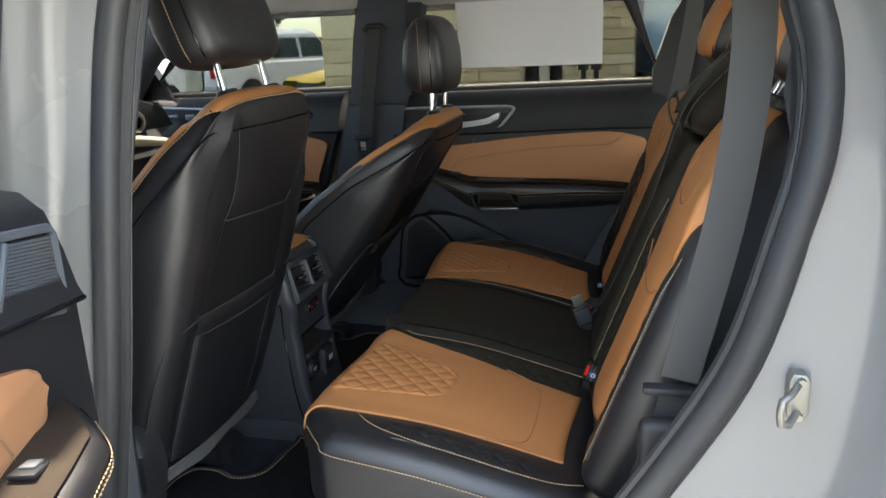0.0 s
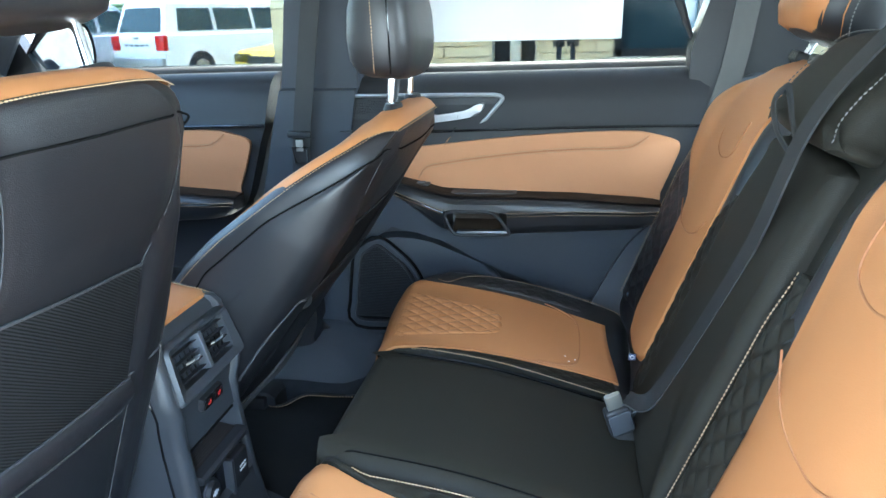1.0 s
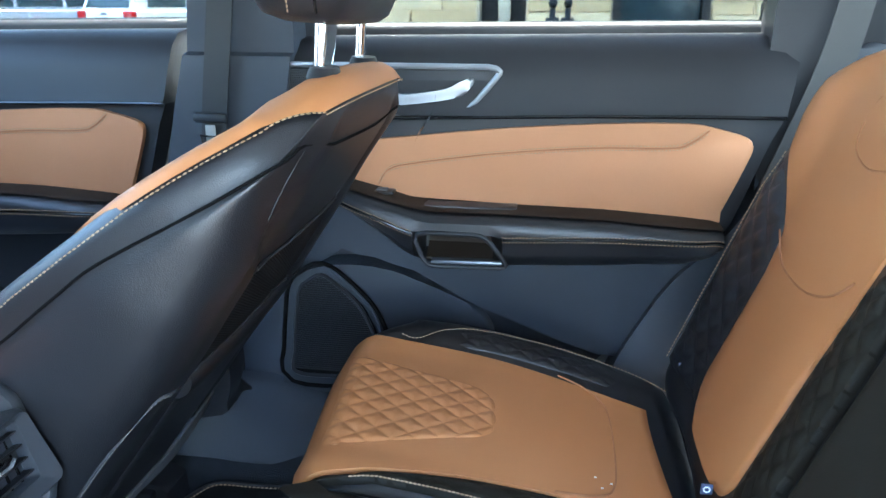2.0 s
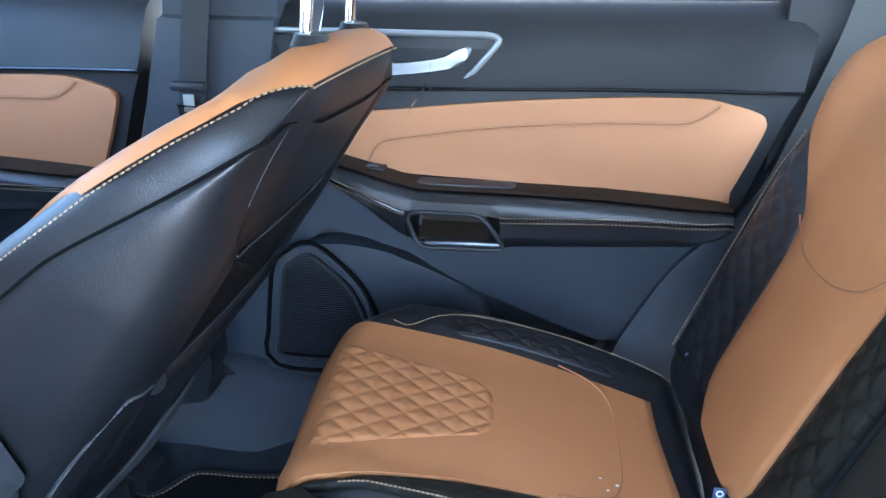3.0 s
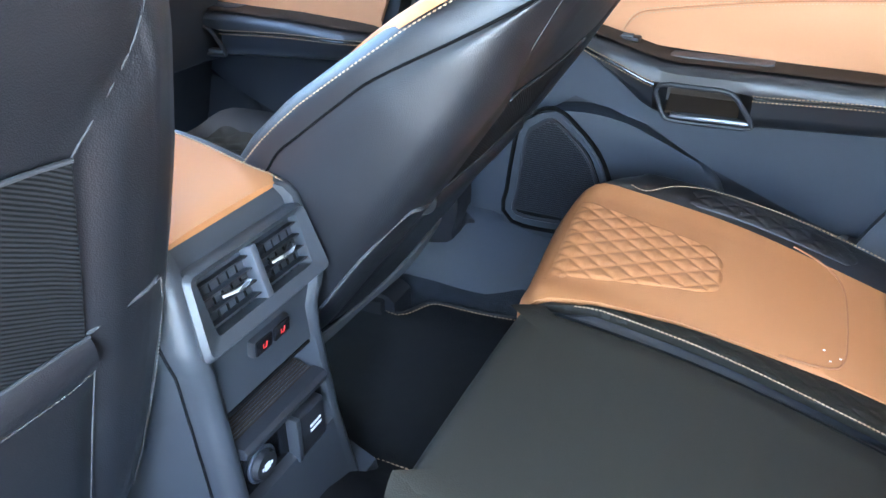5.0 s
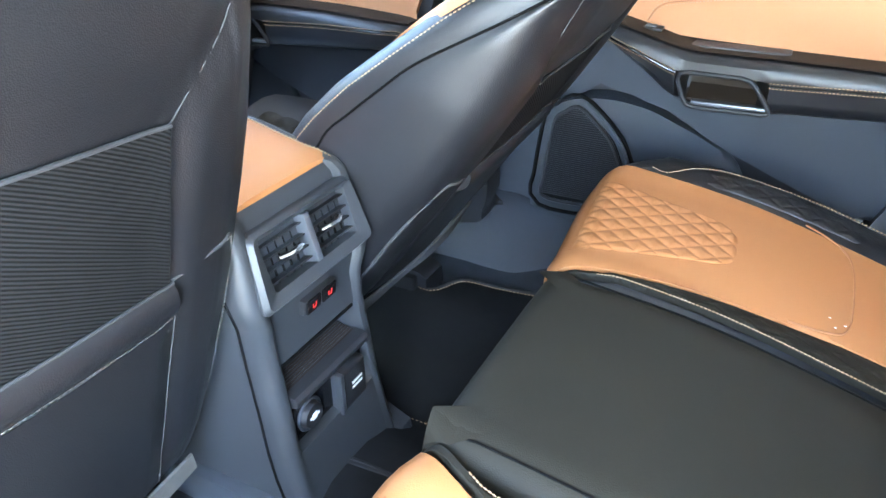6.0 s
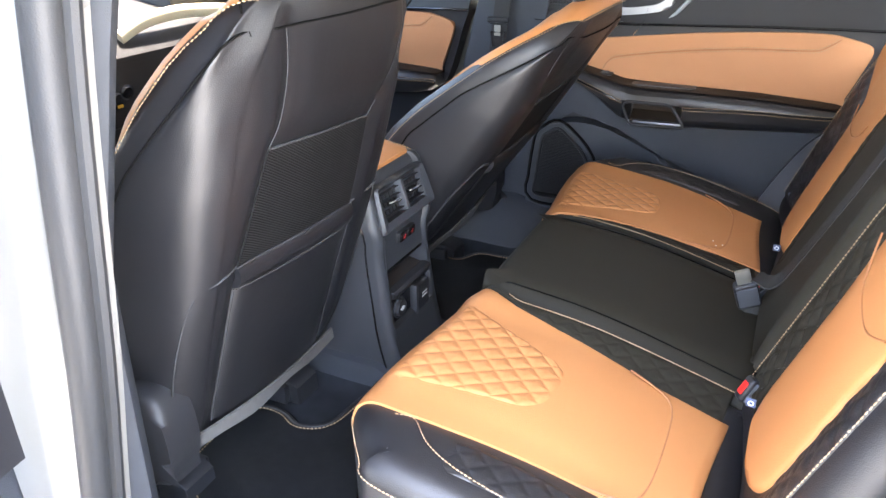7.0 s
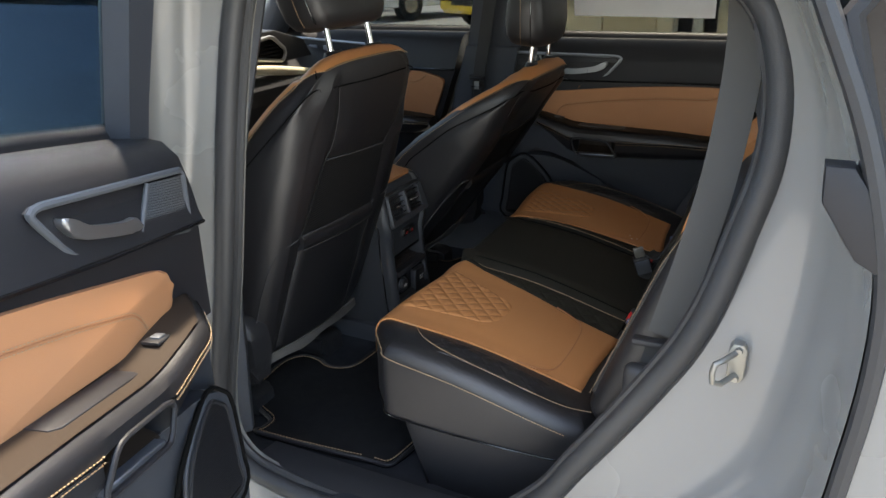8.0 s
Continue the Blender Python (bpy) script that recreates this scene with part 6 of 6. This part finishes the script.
def buckle(m, label="grey and black belt buckle with a red release button", red=True):
    b = thing("belt_buckle", label, "belt buckle", m=m, group="belt buckles")
    part("stalk", box(-0.016, -0.007, -0.075, 0.016, 0.007, 0.0, 0.005), WEBBING, b, "black webbing stalk")
    part("case", box(-0.021, -0.011, -0.005, 0.021, 0.011, 0.055, 0.006, 3), PLASTIC_DARK, b, "black plastic case")
    part("face", box(-0.018, -0.0130, 0.004, 0.018, -0.010, 0.048, 0.002), GREY_BEZEL, b, "grey buckle face")
    if not red:
        part("tongue", box(-0.013, -0.0045, 0.05, 0.013, 0.0045, 0.085, 0.003), STEEL, b, "steel belt tongue in the buckle")
        return b
    part("release_button", box(-0.012, -0.0065, 0.050, 0.012, 0.0065, 0.0565, 0.003), RED, b, "red release button")
    return b


buckle(pose(0.232, 0.050, 0.698, 15, -20, 15), "grey belt buckle with the belt tongue latched in it", False)
buckle(pose(0.262, 0.115, 0.690, 30, -50, 20))
buckle(pose(0.290, -0.200, 0.672, 0, -62, 30))
part("socket", box(0.18, 0.08, 0.655, 0.25, 0.11, 0.68, 0.01), PLASTIC_DARK, cb, "black belt anchor")


def seat_tag(x, y, z):
    t = thing("seat_tag", "small blue fabric tag with a white child-seat mark", "seat tag", group="seat tags")
    part("flag", box(x - 0.007, y - 0.001, z - 0.007, x + 0.007, y + 0.001, z + 0.007, 0.0006), BLUE_TAG, t)
    ring = tube([(x + 0.0036 * math.cos(k * math.pi / 6), y - 0.0014, z + 0.0036 * math.sin(k * math.pi / 6)) for k in range(12)], 0.0009, True)
    part("mark", ring, WHITE, t, "white round mark")


for x, y, z in ((0.274, 0.565, 0.733), (0.262, 0.285, 0.715), (0.274, -0.565, 0.733), (0.262, -0.285, 0.715)):
    seat_tag(x, y, z)
paper = solid("window_notice", prism([(-0.232, 1.285), (0.245, 1.285), (0.245, 1.62), (-0.232, 1.62)], -0.001, 0.001), PAPER, "large white paper notice taped inside the far rear window", "notice", kind="")
paper.matrix_world = Matrix.Translation((0, 0.878, 0)) @ Matrix.Translation((0, 0, 1.285)) @ Matrix.Rotation(radians(15), 4, "X") @ Matrix.Translation((0, 0, -1.285))
crumbs = thing("crumbs", "three white crumbs on the tan seat", "crumb")
for x, y in ((0.143, 0.300), (0.135, 0.318), (0.155, 0.315)):
    part("crumb", box(x - 0.0016, y - 0.0008, bench_top(x, y) + 0.0078, x + 0.0016, y + 0.0008, bench_top(x, y) + 0.0094, 0.0004), WHITE, crumbs)

# ---- outside: parking lot, stone building, parked vehicles, trees ----
solid("ground", sheet(lambda a, b: (lerp(-900, 900, a), lerp(-900, 900, b), 0.0), 4, 4), ASPHALT, "pale concrete parking lot", "ground")
solid("pavement", box(-2.9, 4.6, 0.0, 14, 6.0, 0.13, 0.02), CONCRETE, "pale concrete pavement along the building", "pavement")

building = thing("stone_building", "cream limestone building with dark window and door", "building", kind="structure")
WIN = (0.47, 1.22, 0.98, 2.75)
DOOR = (-0.66, -0.26, 0.13, 2.4)
part("wall", join(box(-2.83, 6.03, 0, DOOR[0], 6.4, 5), box(DOOR[1], 6.03, 0, WIN[0], 6.4, 5), box(WIN[1], 6.03, 0, 14, 6.4, 5), box(DOOR[0], 6.03, DOOR[3], DOOR[1], 6.4, 5), box(WIN[0], 6.03, 0, WIN[1], 6.4, WIN[2]), box(WIN[0], 6.03, WIN[3], WIN[1], 6.4, 5)), MORTAR, building, smooth=0)
part("side_wall", box(-2.83, 6.4, 0, -2.5, 20, 5), STUCCO, building, smooth=0)
part("roof", box(-3.1, 5.7, 5.0, 14.3, 20, 5.3), BRONZE, building, smooth=0)
part("window_glass", box(WIN[0], 6.12, WIN[2], WIN[1], 6.14, WIN[3]), TRUCK_GLASS, building, "dark reflecting window glass")
part("window_frame", join(box(WIN[0] - 0.01, 6.0, WIN[2] - 0.01, WIN[0] + 0.05, 6.13, WIN[3]), box(WIN[1] - 0.05, 6.0, WIN[2] - 0.01, WIN[1] + 0.01, 6.13, WIN[3]), box(WIN[0], 6.0, WIN[2] - 0.01, WIN[1], 6.13, WIN[2] + 0.05)), BRONZE, building, "dark bronze window frame", smooth=0)
part("door", box(DOOR[0], 6.25, DOOR[2], DOOR[1], 6.3, DOOR[3]), BRONZE, building, "dark bronze door", smooth=0)
part("door_post", box(-0.50, 6.10, DOOR[2], -0.40, 6.22, DOOR[3]), STUCCO, building, "cream door post", smooth=0)
part("window_sill", box(WIN[0] - 0.1, 5.93, 0.90, WIN[1] + 0.1, 6.06, 0.965), STUCCO, building, "cream stone sill", smooth=0)


def fence_post(x):
    f = thing("fence_post", "black iron fence post with a ball finial", "fence post", group="fence posts")
    part("post", box(x - 0.022, 5.58, 0.13, x + 0.022, 5.624, 1.24, 0.004), BRONZE, f)
    part("bracket", box(x - 0.05, 5.57, 1.08, x + 0.05, 5.60, 1.17, 0.006), BRONZE, f)
    ball = bmesh.new()
    bmesh.ops.create_uvsphere(ball, u_segments=12, v_segments=8, radius=0.036, matrix=Matrix.Translation((x, 5.602, 1.275)))
    part("finial", ball, BRONZE, f)


fence_post(-0.03)
fence_post(0.09)


def vehicle(name, label, paint, m, L=5.4, W=1.95, H=1.92, hood=1.12, cab=(0.20, 0.97), belt=1.15, group="parked vehicles"):
    """A parked vehicle; local x is its length from the rear, y its width, z up."""
    v = thing(name, label, "vehicle", m=m, group=group)
    w = W / 2
    prof = [(0.0, 0.45), (0.0, belt - 0.05), (0.03, belt), (L - 1.5, belt), (L - 1.4, hood), (L - 0.1, hood - 0.12), (L, hood - 0.3), (L, 0.42), (L - 0.1, 0.32), (0.1, 0.32)]
    part("body", prism(prof, -w, w, r=0.05, seg=2), paint, v, smooth=50)
    x0, x1 = cab[0], L - 1.45
    ring = lambda z, a, b, k: [(a, -k, z), (b, -k, z), (b, k, z), (a, k, z)]
    part("cabin", loft([ring(belt - 0.02, x0 - 0.12, x1 + 0.1, w - 0.05), ring(H - 0.12, x0 + 0.10, x1 - 0.62, w - 0.2), ring(H, x0 + 0.22, x1 - 0.85, w - 0.32)]), paint, v, smooth=30)
    for s in (1, -1):
        n = 3
        for k in range(n):
            a0, a1 = lerp(x0 + 0.10, x1 - 0.10, k / n) + 0.05, lerp(x0 + 0.10, x1 - 0.10, (k + 1) / n) - 0.05
            zt = H - 0.22
            g = bmesh.new()
            q = lambda x, z: (x, s * (w - 0.047 - (z - belt) * 0.15 / (H - 0.1 - belt)) + s * 0.006, z)
            sl = 0.45 if k == n - 1 else 0.0
            g.faces.new([g.verts.new(q(*p)) for p in ((a0 + (0.08 if k == 0 else 0), belt + 0.06), (a1, belt + 0.06), (a1 - sl, zt), (a0 + (0.2 if k == 0 else 0), zt))])
            part("side_window", g, TRUCK_GLASS, v, "dark side window")
        for x in (0.95, L - 0.95):
            c = bmesh.new()
            bmesh.ops.create_cone(c, cap_ends=True, segments=24, radius1=0.38, radius2=0.38, depth=0.24, matrix=Matrix.Translation((x, s * (w - 0.11), 0.38)) @ Matrix.Rotation(radians(90), 4, "X"))
            wheel = part("wheel", c, TYRE, v, "black tyre")
            c = bmesh.new()
            bmesh.ops.create_cone(c, cap_ends=True, segments=16, radius1=0.24, radius2=0.2, depth=0.27, matrix=Matrix.Translation((x, s * (w - 0.10), 0.38)) @ Matrix.Rotation(radians(90), 4, "X"))
            part("rim", c, SATIN, wheel, "silver rim")
        part("tail_lamp", box(-0.02, s * (w - 0.30) if s > 0 else -w - 0.01, belt - 0.35, 0.10, w + 0.01 if s > 0 else -(w - 0.30), belt - 0.02, 0.02), TAIL, v, "red tail lamp")
        part("headlamp", box(L - 0.12, s * (w - 0.5), hood - 0.35, L + 0.01, s * (w - 0.02), hood - 0.18, 0.02), GLASS, v, "clear headlamp")
    g = bmesh.new()
    g.faces.new([g.verts.new(p) for p in ((x0 - 0.115, -w + 0.2, belt + 0.05), (x0 - 0.115, w - 0.2, belt + 0.05), (x0 + 0.055, w - 0.32, H - 0.2), (x0 + 0.055, -w + 0.32, H - 0.2))])
    part("rear_window", g, TRUCK_GLASS, v, "dark rear window")
    g = bmesh.new()
    g.faces.new([g.verts.new(p) for p in ((x1 + 0.09, -w + 0.16, belt + 0.03), (x1 + 0.09, w - 0.16, belt + 0.03), (x1 - 0.60, w - 0.3, H - 0.16), (x1 - 0.60, -w + 0.3, H - 0.16))])
    part("windshield", g, TRUCK_GLASS, v, "dark windshield")
    part("bumper", box(-0.09, -w + 0.03, 0.42, 0.08, w - 0.03, 0.64, 0.03), SATIN, v, "bright rear bumper")
    part("tailgate_handle", join(box(-0.03, -0.10, belt - 0.10, 0.0, 0.10, belt - 0.05, 0.01), *[box(-0.012, -0.42 + 0.2 * k, belt - 0.26, 0.0, -0.32 + 0.2 * k, belt - 0.21) for k in range(5)]), GREY_BEZEL, v, "grey handle and plain raised bars")
    part("grille", box(L - 0.02, -0.45, 0.5, L + 0.015, 0.45, hood - 0.22, 0.01), BRONZE, v, "dark grille")
    return v


vehicle("pickup_truck", "white pickup truck with red tail lamps in the parking lot", CAR_PAINTS[1], pose(-9.7, 14.6, 0, 0, 0, 66))
vehicle("parked_car", "yellow car parked beside the white truck", YELLOW, pose(-3.9, 16.9, 0, 0, 0, 240), L=4.4, W=1.85, H=1.42, hood=0.92, belt=0.98)
vehicle("pickup_truck", "silver pickup truck parked across the lot", CAR_PAINTS[0], pose(-13.2, 13.6, 0, 0, 0, 70))
spots = [(-2.5, -16.0, 1, 0.0), (0.5, -16.4, 3, 0.0), (3.6, -16.0, 0, 0.0), (6.6, -16.2, 1, 0.0), (9.8, -16.0, 2, 0.0), (-5.6, -16.2, 2, 0.0), (13.0, -16.5, 1, 0.0)]
for x, y, k, dz in spots:
    vehicle("parked_car", ("silver", "white", "blue", "black")[(0, 1, 2, 3)[k]] + " car parked in a row across the lot", CAR_PAINTS[k], pose(x, y, 0, 0, 0, 270), L=4.7, W=1.88, H=1.62, hood=1.02, belt=1.05)
for x, y, k in ((-16, 27, 1), (-20, 30, 3), (-11, 33, 0), (-26, 26, 2), (-7, 36, 1)):
    vehicle("parked_car", ("silver", "white", "blue", "black")[k] + " car parked far across the lot", CAR_PAINTS[k], pose(x, y, 0, 0, 0, 100), L=4.7, W=1.88, H=1.62, hood=1.02, belt=1.05)


def tree(x, y, h, seed):
    rnd = random.Random(seed)
    t = thing("tree", "leafy green tree at the edge of the lot", "tree", group="trees")
    part("trunk", join(loft([[(x + r * math.cos(a * math.pi / 4), y + r * math.sin(a * math.pi / 4), z) for a in range(8)] for z, r in ((0, 0.28), (h * 0.25, 0.2), (h * 0.5, 0.13), (h * 0.8, 0.05))]), *[tube([(x, y, h * 0.3 + 0.1 * k), (x + math.cos(k * 1.3) * h * 0.16, y + math.sin(k * 1.3) * h * 0.16, h * 0.5 + 0.1 * k), (x + math.cos(k * 1.3) * h * 0.3, y + math.sin(k * 1.3) * h * 0.3, h * 0.68 + 0.1 * k)], 0.06) for k in range(6)]), BARK, t)
    verts, faces = [], []
    lobes = [(x + rnd.gauss(0, h * 0.17), y + rnd.gauss(0, h * 0.17), h * rnd.uniform(0.45, 0.92), h * rnd.uniform(0.08, 0.17)) for _ in range(16)]
    for _ in range(2600):
        lx, ly, lz, lr = rnd.choice(lobes)
        d = Vector((rnd.gauss(0, 1), rnd.gauss(0, 1), rnd.gauss(0, 0.8))).normalized() * lr * rnd.uniform(0.5, 1.05)
        c = Vector((lx, ly, lz)) + d
        a = Vector((rnd.gauss(0, 1), rnd.gauss(0, 1), rnd.gauss(0, 1))).normalized()
        b = a.cross(Vector((rnd.gauss(0, 1), rnd.gauss(0, 1), rnd.gauss(0, 1)))).normalized()
        s = rnd.uniform(0.10, 0.22)
        k = len(verts)
        verts += [c - a * s, c + b * s * 0.5, c + a * s, c - b * s * 0.5]
        faces.append((k, k + 1, k + 2, k + 3))
    me = bpy.data.meshes.new("crown")
    me.from_pydata(verts, [], faces)
    me.materials.append(LEAF)
    cr = new("crown", me)
    cr.parent = t


for k, (x, y, h) in enumerate(((-24, 44, 7), (-15, 48, 8), (-34, 40, 8), (-5, 50, 7), (-2, -24, 7), (4, -25, 8), (9.5, -24, 6.5), (15, -26, 8), (-9, -25, 7))):
    tree(x, y, h, 40 + k)
solid("far_trees", join(*[box(-200 + 20 * k, 119 + 4 * (k % 3), 0, -178 + 20 * k, 124, 2.6 + 0.9 * ((k * 7) % 4), 1.2, 2) for k in range(14)]), LEAF, "line of far trees beyond the lot", "trees", kind="stuff")
road_sign = thing("road_sign", "orange diamond road works sign on a post", "road sign")
part("board", prism([(6.0, 2.2), (6.5, 1.7), (6.0, 1.2), (5.5, 1.7)], -13.98, -14.0), ORANGE, road_sign)
part("post", box(5.97, -14.03, 0, 6.03, -14.0, 2.0), SATIN, road_sign)

# limestone blocks of the stretch of wall nearest the car
rnd = random.Random(5)
stone_meshes = []
for k in range(8):
    wl, hl = 0.17 + 0.035 * k, (0.13, 0.17, 0.15, 0.19)[k % 4]
    bm = box(-wl, -0.018, -0.5, wl, 0.03, 0.5, 0.012, 1)
    for v in bm.verts:
        v.co += Vector((rnd.uniform(-0.006, 0.006), rnd.uniform(-0.008, 0.004), rnd.uniform(-0.006, 0.006)))
    stone_meshes.append((wl, finish("stone", bm, STONE, 0)))
count = 0
for x0, x1, z0, z1 in ((-2.83, DOOR[0] - 0.01, 0.2, 2.3), (DOOR[1] + 0.01, WIN[0] - 0.02, 0.2, 2.3), (WIN[1] + 0.02, 4.2, 0.2, 2.3), (WIN[0] - 0.02, WIN[1] + 0.02, 0.2, 0.88)):
    z = z0
    while z < z1:
        h = rnd.choice((0.10, 0.14, 0.19, 0.25))
        x = x0
        while x < x1 - 0.04:
            wl, me = rnd.choice(stone_meshes)
            wd = min(2 * wl, x1 - x)
            if x1 - x - wd < 0.12:
                wd = x1 - x
            st = new("stone", me)
            st.parent = building
            st.matrix_basis = Matrix.Translation((x + wd / 2, 6.025 + rnd.uniform(-0.008, 0.008), z + h / 2)) @ Matrix.Diagonal(((wd - 0.012) / (2 * wl), 1, h - 0.012, 1))
            x += wd
            count += 1
        z += h
